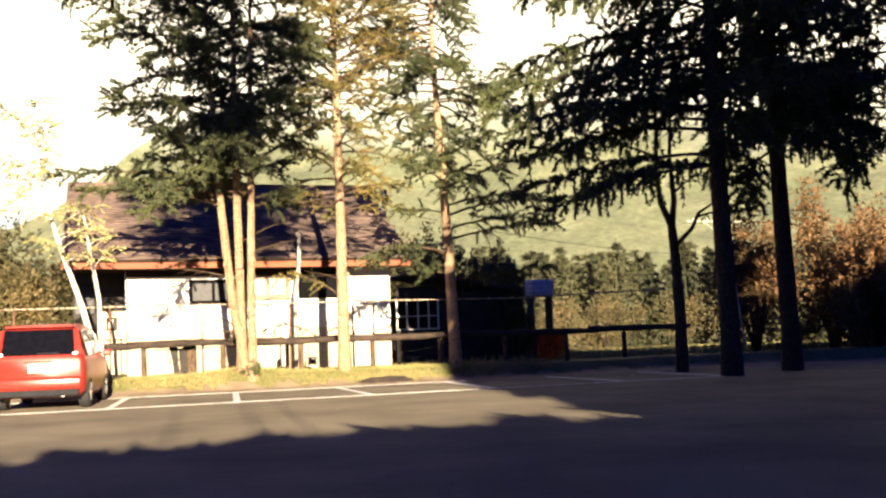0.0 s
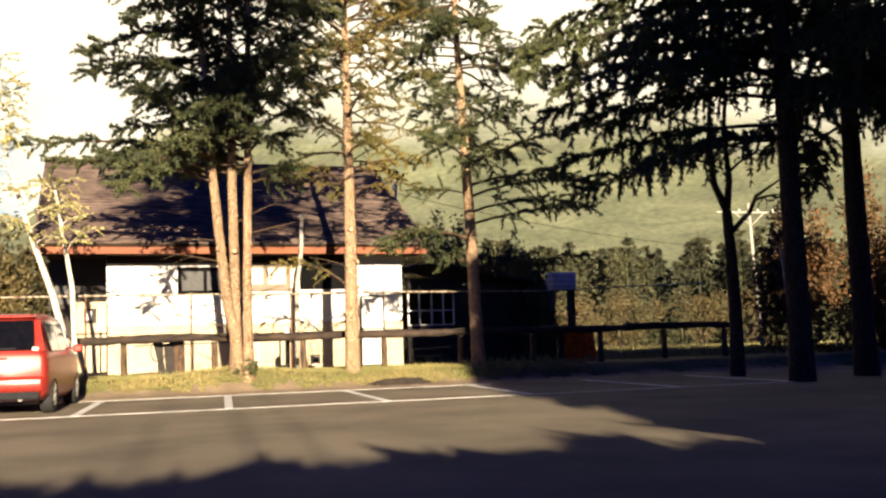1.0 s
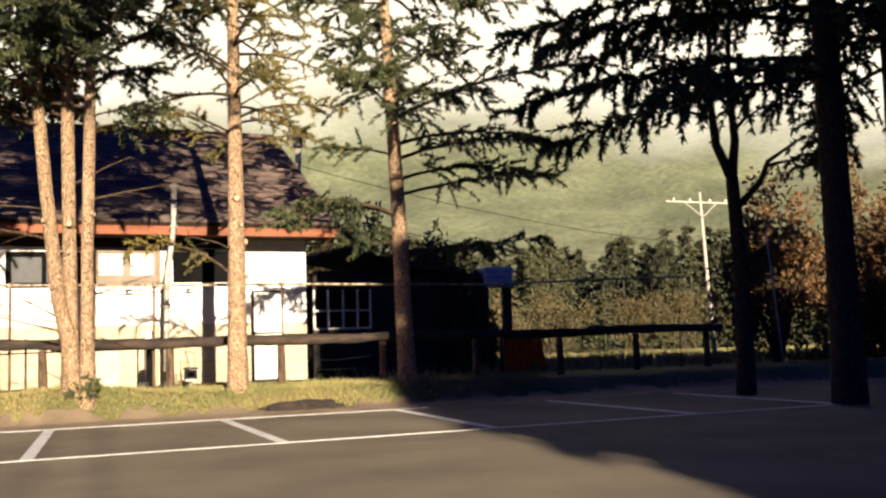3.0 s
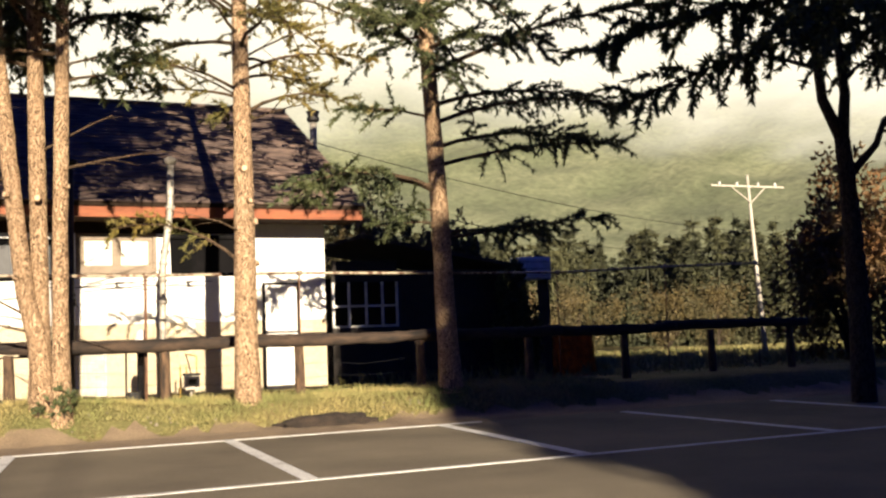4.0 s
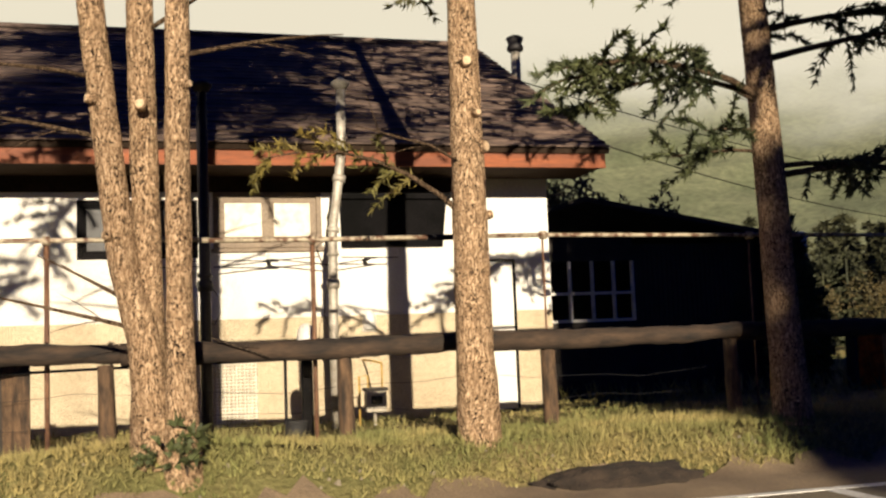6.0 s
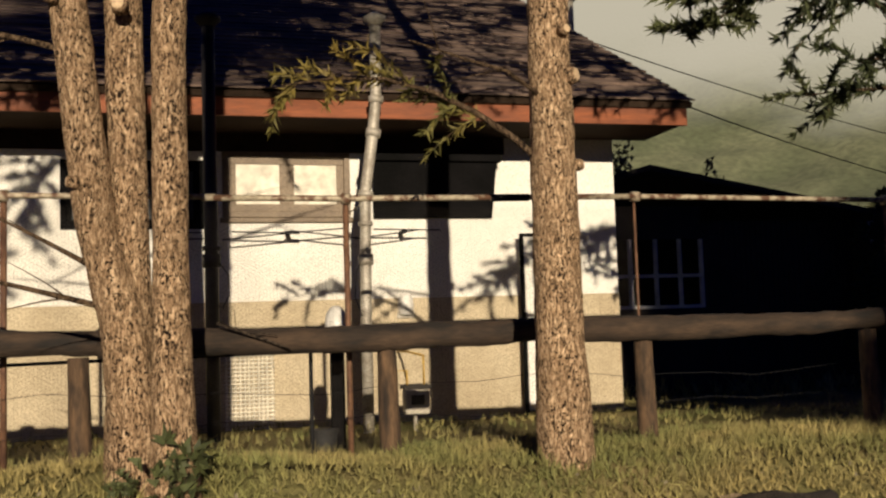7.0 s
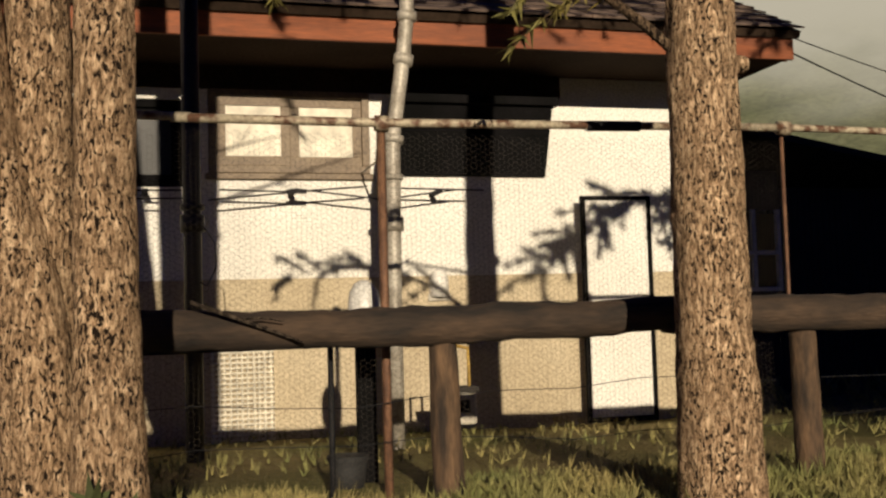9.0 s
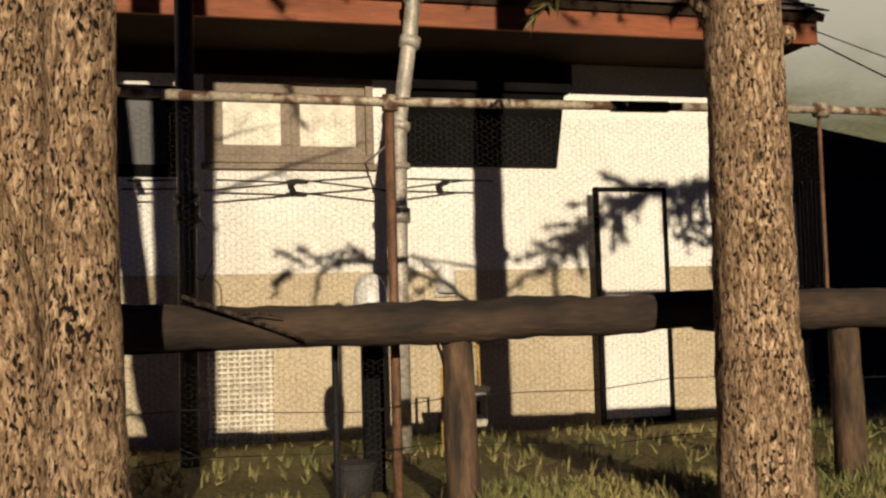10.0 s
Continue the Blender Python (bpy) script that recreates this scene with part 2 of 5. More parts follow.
# ---- plants ----
def blades(centres, ways, rng, n, length, width, spread):
    """Tufts of n narrow leaves at each centre, fanned round its way. Returns verts, tris."""
    c, w = np.repeat(np.asarray(centres), n, 0), np.repeat(np.asarray(ways), n, 0)
    m = len(c)
    d = w + rng.normal(0, spread, (m, 3))
    d /= np.linalg.norm(d, axis=1)[:, None] + 1e-9
    s = np.cross(d, rng.normal(0, 1, (m, 3)))
    s /= np.linalg.norm(s, axis=1)[:, None] + 1e-9
    ln = length * rng.uniform(0.6, 1.3, (m, 1))
    v = np.stack([c - s * width / 2, c + s * width / 2, c + d * ln], 1).reshape(-1, 3)
    return v, np.arange(3 * m).reshape(-1, 3)


def limb_path(start, az, length, rise, droop, rng, n=6):
    """A limb that leaves at a rising angle and sags outwards."""
    out, p = [Vector(start)], Vector(start)
    for i in range(n):
        s = (i + 0.5) / n
        pitch = rise - droop * s
        a = az + rng.normal(0, 0.12)
        p = p + Vector((math.cos(a) * math.cos(pitch), math.sin(a) * math.cos(pitch), math.sin(pitch))) * (length / n)
        out.append(p.copy())
    return out


def grow(limbs, rng, twigs=12, tufts=7, n=4, leaf=0.09, width=0.016, bare=0.25, hang=0.5, twig_len=0.6, thick=0.03):
    """Wood soup, and leaf arrays, of a set of limbs: (start, azimuth, length, rise, droop)."""
    wood, cs, ws = Soup(), [], []
    for start, az, length, rise, droop in limbs:
        path = limb_path(start, az, length, rise, droop, rng)
        r0 = thick * (0.5 + 0.25 * length)
        k = len(path)
        wood.tube(path, [r0 * (1 - 0.85 * i / (k - 1)) for i in range(k)], 5, cap=False)
        for j in range(max(3, int(twigs * length / 2.0))):
            s = bare + (1 - bare) * (j + rng.uniform()) / max(3, int(twigs * length / 2.0))
            i = min(int(s * (k - 1)), k - 2)
            p = path[i].lerp(path[i + 1], s * (k - 1) - i)
            side = az + rng.choice((-1, 1)) * rng.uniform(0.4, 1.3)
            tl = twig_len * rng.uniform(0.5, 1.2) * (1.15 - 0.6 * s)
            tp = limb_path(p, side, tl, rng.uniform(-0.5, 0.7), hang * rng.uniform(0.6, 2.0), rng, 3)
            wood.tube(tp, [r0 * 0.25, r0 * 0.2, r0 * 0.14, r0 * 0.08], 3, cap=False)
            for q in range(tufts):
                u = (q + rng.uniform()) / tufts * 2.999
                a, b = tp[int(u)], tp[int(u) + 1]
                cs.append(a.lerp(b, u % 1.0))
                ws.append((b - a).normalized() * 0.9)
    leaves = blades(np.array(cs), np.array(ws), rng, n, leaf, width, 0.55)
    return wood, leaves


def trunk_mesh(path, radii, rng, sides=22, rough=0.06, rows_per_m=9):
    """A trunk with furrowed bark: a tube, finer below, pushed in and out by noise at three sizes."""
    P, R = [], []
    pts = [Vector(p) for p in path]
    for i in range(len(pts) - 1):
        dense = rows_per_m if pts[i].z < 3.4 else min(rows_per_m, 7)
        n = max(2, int((pts[i + 1] - pts[i]).length * dense))
        for j in range(n):
            P.append(pts[i].lerp(pts[i + 1], j / n))
            R.append(radii[i] + (radii[i + 1] - radii[i]) * j / n)
    P.append(pts[-1])
    R.append(radii[-1])
    v, f = tube_arrays(P, R, sides)
    off = Vector((rng.uniform(-9, 9), rng.uniform(-9, 9), 0))
    fine = 0.5 if sides > 40 else 0.0
    for i in range(len(P)):
        c = P[i]
        for k in range(sides):
            q = v[i * sides + k]
            n = noise.noise(Vector((q.x * 9, q.y * 9, q.z * 3.5)) + off) + 0.6 * noise.noise(Vector((q.x * 26, q.y * 26, q.z * 9)) + off)
            if fine:
                n += fine * noise.noise(Vector((q.x * 62, q.y * 62, q.z * 24)) + off)
            v[i * sides + k] = c + (q - c) * (1 + rough * n)
    return mesh_from("trunk", v, f)


def tree(name, label, at, stems, limbs, bark, leaf_mat, seed, sides=22, rows=9, **kw):
    """stems: list of (path, radii) in the tree's own space; limbs as for grow()."""
    rng = np.random.default_rng(seed)
    t = thing(name, label, "tree", at)
    for path, radii in stems:
        part("trunk", trunk_mesh(path, radii, rng, sides, rows_per_m=rows), bark, t, smooth=True)
    wood, (v, f) = grow(limbs, rng, **kw)
    part("branch_frame", wood.mesh("branch_frame"), BARK_LIMB if bark is BARK else bark, t, smooth=True)
    part("crown", mesh_fast("crown", v, f), leaf_mat, t)
    return t


def stem_at(path, z):
    for a, b in zip(path, path[1:]):
        if a[2] <= z <= b[2]:
            return Vector(a).lerp(Vector(b), (z - a[2]) / (b[2] - a[2]))
    return Vector(path[-1])


def random_limbs(path, z0, z1, count, longest, rng, rise=0.15, droop=0.7, top=0.6, bias=None):
    """Limbs round a stem between two heights, shorter towards the top."""
    out = []
    for i in range(count):
        s = (i + rng.uniform()) / count
        z = z0 + (z1 - z0) * s
        az = rng.uniform(0, 2 * math.pi)
        ln = longest * (1 - (1 - top) * s) * rng.uniform(0.55, 1.1)
        if bias:
            ln *= 1 + bias[1] * math.cos(az - bias[0])
        out.append((stem_at(path, z), az, ln, rise + rng.normal(0, 0.24), droop * rng.uniform(0.6, 1.3)))
    return out


def fir_soup(rng, height, radius, layers=16, per=9, n=5, leaf=0.35, width=0.10, low=0.12, stem=0.016):
    """A far conifer as drooping tufted boughs: verts, tris."""
    cs, ws = [], []
    for i in range(layers):
        s = (i + 0.3) / layers
        z, r = height * (low + (0.98 - low) * s), radius * (1 - s) ** 0.8 + 0.1
        for j in range(per):
            az = rng.uniform(0, 2 * math.pi)
            rr = r * rng.uniform(0.5, 1.15)
            for k in (0.25, 0.5, 0.75, 1.0):
                cs.append((math.cos(az) * rr * k, math.sin(az) * rr * k, z - 0.45 * rr * k * k + rng.normal(0, 0.1)))
                ws.append((math.cos(az), math.sin(az), -0.2))
    v, f = blades(np.array(cs), np.array(ws), rng, n, leaf * height / 8, width * height / 8, 0.5)
    tv, tf = tube_arrays([(0, 0, 0), (0, 0, height)], [height * stem, 0.02], 4)
    o = len(v)
    v = np.concatenate([v, np.array([tuple(q) for q in tv])])
    quads = [q for q in tf if len(q) == 4]
    tr = np.array([t for a, b, c, d in quads for t in ((a, b, c), (a, c, d))]) + o
    return v, np.concatenate([f, tr])


def scatter(kinds, places):
    """One mesh of many copies: places of (x, y, z, scale, turn, kind)."""
    V, F, o = [], [], 0
    for x, y, z, s, a, k in places:
        v, f = kinds[k]
        c, d = math.cos(a) * s, math.sin(a) * s
        q = np.stack([v[:, 0] * c - v[:, 1] * d + x, v[:, 0] * d + v[:, 1] * c + y, v[:, 2] * s + z], 1)
        V.append(q)
        F.append(f + o)
        o += len(v)
    return np.concatenate(V), np.concatenate(F)


# ---- ground, lot, mountain, sky ----
def ground_height(x, y):
    """Level lot, a low grassed verge behind it, heaped round the foot of the three stems, and falling meadow beyond the house."""
    if y < 26.9:
        return -0.02
    heap = 0.20 * math.exp(-((x - 3.5) / 1.3) ** 2 - ((y - 27.55) / 0.75) ** 2) * min(1.0, (y - 26.9) / 0.3)
    if y < 27.7:
        return -0.02 + 0.34 * (y - 26.9) / 0.8 + heap
    if y < 29.5:
        return 0.32 + heap
    if y < 33:
        return 0.32 - 0.14 * (y - 29.5) / 3.5
    return 0.18 - min(0.6, 0.02 * (y - 33)) + 0.0


def build_ground():
    xs = [-3000, -800, -200, -80, -40, -25] + [-20 + 0.8 * i for i in range(61)] + [32, 40, 60, 90, 200, 800, 3000]
    ys = [-3000, -500, -80, -30, -10, 5, 15, 22, 26.5] + [26.9 + 0.2 * i for i in range(15)] + [30.4, 31.5, 33, 36, 40, 50, 70, 120, 300, 1200, 3500]
    v, f = [], []
    for y in ys:
        for x in xs:
            z = ground_height(x, y)
            if 26.8 < y < 45 and -20 < x < 30:
                z += 0.05 * noise.noise(Vector((x * 0.6, y * 0.6, 0)))
            v.append((x, y, z))
    w = len(xs)
    for j in range(len(ys) - 1):
        for i in range(w - 1):
            a = j * w + i
            f.append((a, a + 1, a + 1 + w, a + w))
    g = part("ground", mesh_from("ground", v, f), EARTH, None, smooth=True)
    tagged(g, "dry grassy earth round a car park", "ground", kind="structure")


def build_lot():
    bm = bmesh.new()
    rng = random.Random(3)
    n = 60
    far = [(-40 + 80 * i / n, 27.05 + rng.uniform(-0.12, 0.12)) for i in range(n + 1)]
    lo = [bm.verts.new((x, -30, 0)) for x, _ in far]
    hi = [bm.verts.new((x, y, 0)) for x, y in far]
    lo2 = [bm.verts.new((x, -30, -0.1)) for x, _ in far]
    hi2 = [bm.verts.new((x, y, -0.1)) for x, y in far]
    for i in range(n):
        bm.faces.new((lo[i], lo[i + 1], hi[i + 1], hi[i]))
        bm.faces.new((hi[i], hi[i + 1], hi2[i + 1], hi2[i]))
        bm.faces.new((lo2[i], lo2[i + 1], lo[i + 1], lo[i]))
    tagged(part("pavement", bm, ASPHALT, None), "worn grey asphalt car park with faded bays", "pavement", kind="structure")
    for xa, xb in ((-2.75, -2.35), (0.03, 0.47), (2.62, 3.05), (5.55, 5.63), (8.45, 8.58), (11.8, 11.55), (14.6, 14.4)):
        b = boxed(-0.075, 0.075, 0.0, 4.0, 0.0, 0.005)
        for v in b.verts:
            v.co.x += xa + (xb - xa) * v.co.y / 4.0
            v.co.y += 21.93
        tagged(part("bay_line", b, LINE, None), "worn white painted bay line on asphalt", "road marking", "bay lines", "structure")
    for y0, x1 in ((21.82, 14.6), (25.94, 9.2)):
        b = boxed(-9.0, x1, y0, y0 + 0.10, 0.0, 0.005)
        tagged(part("bay_line", b, LINE, None), "worn white painted line along the bays", "road marking", "bay lines", "structure")


def build_dirt_strip():
    """Bare gritty earth between the asphalt bays and the grass, with ragged edges, and a low heap of dark litter."""
    rng = random.Random(17)
    n = 260
    bm = bmesh.new()
    rows = []
    for k in range(5):
        row = []
        for i in range(n + 1):
            x = -20 + 40 * i / n
            y = 26.06 + 1.0 * k / 4 + (rng.uniform(-0.05, 0.05) if k == 0 else rng.uniform(-0.16, 0.16) if k == 4 else 0)
            row.append(bm.verts.new((x, y, ground_height(x, y) * (y > 26.95) + (0.004 if k == 0 else 0.02 + rng.uniform(0, 0.018)) + 0.02 * (y > 26.95))))
        rows.append(row)
    for a, b in zip(rows, rows[1:]):
        for i in range(n):
            bm.faces.new((a[i], a[i + 1], b[i + 1], b[i]))
    tagged(part("dirt_strip", bm, DIRT, None, smooth=True), "bare brown gritty earth along the edge of the asphalt", "ground", kind="structure")
    bm = bmesh.new()
    bmesh.ops.create_icosphere(bm, subdivisions=4, radius=1.0)
    for v in bm.verts:
        q = v.co * (1 + 0.25 * noise.noise(v.co * 3.0) + 0.12 * noise.noise(v.co * 9.0))
        v.co = Vector((q.x * 0.72, q.y * 0.30, q.z * 0.16))
    heap = part("leaf_litter", bm, LITTER, None, smooth=True)
    heap.location = (7.25, 26.95, 0.02)
    tagged(heap, "low heap of dark rotting leaf litter on the verge", "leaf litter")


build_ground()
build_lot()
build_dirt_strip()


def cloud_nodes(nt, em):
    N, L = nt.nodes, nt.links
    co, mp, n = N.new("ShaderNodeTexCoord"), N.new("ShaderNodeMapping"), N.new("ShaderNodeTexNoise")
    mp.inputs["Scale"].default_value = (0.0011, 0.0011, 0.0022)
    n.inputs["Scale"].default_value, n.inputs["Detail"].default_value = 1.0, 8
    r = N.new("ShaderNodeValToRGB")
    r.color_ramp.elements[0].position, r.color_ramp.elements[1].position = 0.36, 0.48
    r.color_ramp.elements[0].color, r.color_ramp.elements[1].color = (0.40, 0.48, 0.50, 1), (0.80, 0.75, 0.62, 1)
    L.new(co.outputs["Object"], mp.inputs[0])
    L.new(mp.outputs[0], n.inputs["Vector"])
    sep, west, add = N.new("ShaderNodeSeparateXYZ"), N.new("ShaderNodeMapRange"), N.new("ShaderNodeMath")
    west.inputs[1].default_value, west.inputs[2].default_value, west.inputs[3].default_value, west.inputs[4].default_value = 500, -300, 0.03, -0.20
    L.new(co.outputs["Object"], sep.inputs[0])
    L.new(sep.outputs[0], west.inputs[0])
    L.new(n.outputs[0], add.inputs[0])
    L.new(west.outputs[0], add.inputs[1])
    L.new(add.outputs[0], r.inputs[0])
    L.new(r.outputs[0], em.inputs[0])
    em.inputs[1].default_value = 0.59


def build_backdrop():
    v, f, n = [], [], 40
    for i in range(n + 1):
        a = radians(34 + 74 * i / n)
        for h in (-50, 500, 900, 1350):
            v.append((3200 * math.cos(a), 3200 * math.sin(a), h))
    for i in range(n):
        for k in range(3):
            a = i * 4 + k
            f.append((a, a + 4, a + 5, a + 1))
    b = part("backdrop", mesh_from("backdrop", v, f), glow("cloudy_sky", cloud_nodes), None, smooth=True)
    tagged(b, "bright cream evening cloud with pale blue gaps", "sky", kind="structure")


def mountain_height(a, s):
    """Height of the wooded mountain over angle (0 right, 1 left) and distance share."""
    u = min(1.0, max(0.0, (a - 0.40) / 0.16))
    crest = 560 - 390 * u * u * (3 - 2 * u) - 40 * math.exp(-((a - 0.22) / 0.06) ** 2)
    return crest * (s ** 2.1)


def build_mountain():
    v, f, n, m = [], [], 260, 80
    for i in range(n + 1):
        a = i / n
        an = radians(15 + 150 * a)
        for k in range(m + 1):
            s = k / m
            d = 500 + 1300 * s
            q = Vector((a * 14, s * 5, 0))
            h = mountain_height(a, s) * (1 + 0.12 * noise.noise(q) + 0.06 * noise.noise(q * 3)) + 4 * noise.noise(q * 14)
            v.append((d * math.cos(an), d * math.sin(an), h - 3))
    for i in range(n):
        for k in range(m):
            a = i * (m + 1) + k
            f.append((a, a + 1, a + m + 2, a + m + 1))
    mt = material("hazy_wooded_slope", (0.165, 0.178, 0.098), (0.10, 0.116, 0.06), 1.0, 0.012, 0.12, 0.7, depth=2.5)
    tagged(part("backdrop", mesh_from("mountain", v, f), mt, None, smooth=True), "hazy green wooded mountain under low cloud", "mountain", kind="structure")


def build_cloud_bank():
    """Low evening cloud that veils the crest: a far sheet sloping with the sun's rays, thinning downwards."""
    v, f, n, k = [], [], 60, 14
    for i in range(n + 1):
        a = radians(36 + 64 * i / n)
        for j in range(k + 1):
            r = 480 + 700 * j / k
            d = r * math.cos(math.pi / 2 - a - SUN_AZ)
            v.append((r * math.cos(a), r * math.sin(a), 350 - math.tan(SUN_EL) * d))
    for i in range(n):
        for j in range(k):
            a = i * (k + 1) + j
            f.append((a, a + k + 1, a + k + 2, a + 1))
    m = bpy.data.materials.new("low_cloud")
    m.use_nodes = True
    nt = m.node_tree
    N, L = nt.nodes, nt.links
    N.remove(N["Principled BSDF"])
    em, tr, mx = N.new("ShaderNodeEmission"), N.new("ShaderNodeBsdfTransparent"), N.new("ShaderNodeMixShader")
    em.inputs[0].default_value, em.inputs[1].default_value = (0.80, 0.755, 0.62, 1), 0.59
    co, mp, no, sep = N.new("ShaderNodeTexCoord"), N.new("ShaderNodeMapping"), N.new("ShaderNodeTexNoise"), N.new("ShaderNodeSeparateXYZ")
    mp.inputs["Scale"].default_value = (0.006, 0.006, 0.012)
    no.inputs["Scale"].default_value, no.inputs["Detail"].default_value = 1.0, 6
    L.new(co.outputs["Object"], mp.inputs[0])
    L.new(mp.outputs[0], no.inputs["Vector"])
    L.new(co.outputs["Object"], sep.inputs[0])
    up, sm = N.new("ShaderNodeMapRange"), N.new("ShaderNodeMath")
    up.clamp = False
    up.inputs[1].default_value, up.inputs[2].default_value, up.inputs[3].default_value, up.inputs[4].default_value = 145, 200, -0.5, 0.55
    L.new(sep.outputs[2], up.inputs[0])
    sm.operation, sm.use_clamp = "ADD", True
    L.new(up.outputs[0], sm.inputs[0])
    L.new(no.outputs[0], sm.inputs[1])
    soft = N.new("ShaderNodeMapRange")
    soft.interpolation_type = "SMOOTHSTEP"
    soft.inputs[1].default_value, soft.inputs[2].default_value = 0.05, 0.95
    L.new(sm.outputs[0], soft.inputs[0])
    L.new(soft.outputs[0], mx.inputs[0])
    L.new(tr.outputs[0], mx.inputs[1])
    L.new(em.outputs[0], mx.inputs[2])
    L.new(mx.outputs[0], N["Material Output"].inputs[0])
    tagged(part("backdrop", mesh_from("cloud_bank", v, f), m, None, smooth=True), "cream cloud veiling the mountain crest", "cloud", kind="structure")


build_backdrop()
build_mountain()
build_cloud_bank()


def build_woods():
    rng = np.random.default_rng(5)
    kinds = [fir_soup(rng, 10, 2.0, 12, 6, 4, 0.40, 0.15, 0.03) for _ in range(5)]
    places = []
    for i in range(1000):
        a = radians(rng.uniform(28, 116))
        d = rng.uniform(84, 112)
        places.append((d * math.cos(a), d * math.sin(a) + 8, -1.0, rng.uniform(0.74, 1.08), rng.uniform(0, 6.28), int(rng.integers(5))))
    v, f = scatter(kinds, places)
    tagged(part("far_wood", mesh_fast("far_wood", v, f), NEEDLE_FAR, None), "dark conifer wood beyond the meadow", "woods", kind="stuff")
    # unseen conifers added behind the camera and beside the lot, shading one side
    kinds = [fir_soup(rng, 10, 2.6, 12, 8, 3, 1.0, 1.1) for _ in range(3)]
    places = []
    kinds.append(fir_soup(rng, 20, 2.8, 30, 12, 5, 0.32, 0.22))
    for i in range(10):
        places.append((7.05 + 0.40 * i, -6.0 + (rng.uniform(-1.5, 1.5) if i else 0), 0, (rng.uniform(0.67, 0.69) if i < 3 else rng.uniform(0.69, 0.73)), rng.uniform(0, 6.28), 3))
    for i in range(44):
        places.append((rng.uniform(11.5, 34), rng.uniform(-10, -6), 0, rng.uniform(1.0, 1.08), rng.uniform(0, 6.28), int(rng.integers(3))))
    for i in range(18):
        places.append((14.4 + 1.0 * i, rng.uniform(-9, -6), 0, rng.uniform(1.1, 1.17), rng.uniform(0, 6.28), int(rng.integers(3))))
    # unseen high canopies added beside the lot to keep the tall conifers dark
    kinds.append(fir_soup(rng, 17, 4.2, 14, 12, 4, 0.42, 0.26, 0.56))
    for i in range(22):
        places.append((rng.uniform(12.8, 17.0), rng.uniform(2.5, 8), 0, rng.uniform(0.98, 1.06), rng.uniform(0, 6.28), 4))
    # unseen tall bare-stemmed pines added far back so their crowns shade the roof
    kinds.append(fir_soup(rng, 25, 2.3, 8, 8, 3, 0.22, 0.13, 0.695, 0.0012))
    for x, y in ((-2.3, -19.5), (-1.2, -21.0), (-0.3, -19.0)):
        places.append((x, y, 0, rng.uniform(0.99, 1.05), rng.uniform(0, 6.28), 5))
    for i in range(34):
        places.append((rng.uniform(8.5, 34), rng.uniform(-22, -13), 0, rng.uniform(1.25, 1.38), rng.uniform(0, 6.28), int(rng.integers(3))))
    # low unseen row added to darken the nearest asphalt, like a dashboard would
    for i in range(95):
        places.append((-36 + 0.44 * i, rng.uniform(-7.2, -5.8), 0, rng.uniform(0.46, 0.49), rng.uniform(0, 6.28), int(rng.integers(3))))
    v, f = scatter(kinds, places)
    tagged(part("shade_wood", mesh_fast("shade_wood", v, f), NEEDLE, None), "unseen conifers added behind the car park to shade lot and roof", "woods", kind="stuff")


build_woods()


# ---- house ----
def framed_window(house, x0, x1, z0, z1, y, frame_mat, pane_mat, label, sashes=2, fw=0.07):
    w = part("window", boxed(x0 - 0.03, x1 + 0.03, y - 0.07, y + 0.02, z0 - 0.06, z0 - 0.005, 0.008), frame_mat, house, label)
    bm = bmesh.new()
    for a, b, c, d in ((x0, x1, z0, z0 + fw), (x0, x1, z1 - fw, z1), (x0, x0 + fw, z0 + fw, z1 - fw), (x1 - fw, x1, z0 + fw, z1 - fw)):
        box(bm, a, b, y - 0.05, y + 0.05, c, d, 0.006)
    part("window_frame", bm, frame_mat, w)
    sw = (x1 - x0 - 2 * fw) / sashes
    for i in range(sashes):
        a, b = x0 + fw + i * sw, x0 + fw + (i + 1) * sw
        yo = y - 0.02 + 0.025 * (i % 2)
        bm = bmesh.new()
        e = 0.085 if frame_mat is FRAME_GREY else 0.05
        for p, q, c, d in ((a, b, z0 + fw, z0 + fw + e), (a, b, z1 - fw - e, z1 - fw), (a, a + e, z0 + fw + e, z1 - fw - e), (b - e, b, z0 + fw + e, z1 - fw - e)):
            box(bm, p, q, yo - 0.015, yo + 0.015, c, d, 0.004)
        part("sash", bm, frame_mat, w)
        part("pane", boxed(a + e, b - e, yo - 0.004, yo + 0.004, z0 + fw + e, z1 - fw - e), pane_mat, w)
    return w


def wall_with_holes(x0, x1, z0, z1, y0, y1, holes):
    """Front wall cut into boxes round its openings (x0, x1, z0, z1), sorted by x."""
    bm = bmesh.new()
    x = x0
    for a, b, c, d in holes:
        box(bm, x, a, y0, y1, z0, z1)
        box(bm, a, b, y0, y1, z0, c)
        box(bm, a, b, y0, y1, d, z1)
        x = b
    box(bm, x, x1, y0, y1, z0, z1)
    bmesh.ops.remove_doubles(bm, verts=bm.verts, dist=0.0005)
    return bm


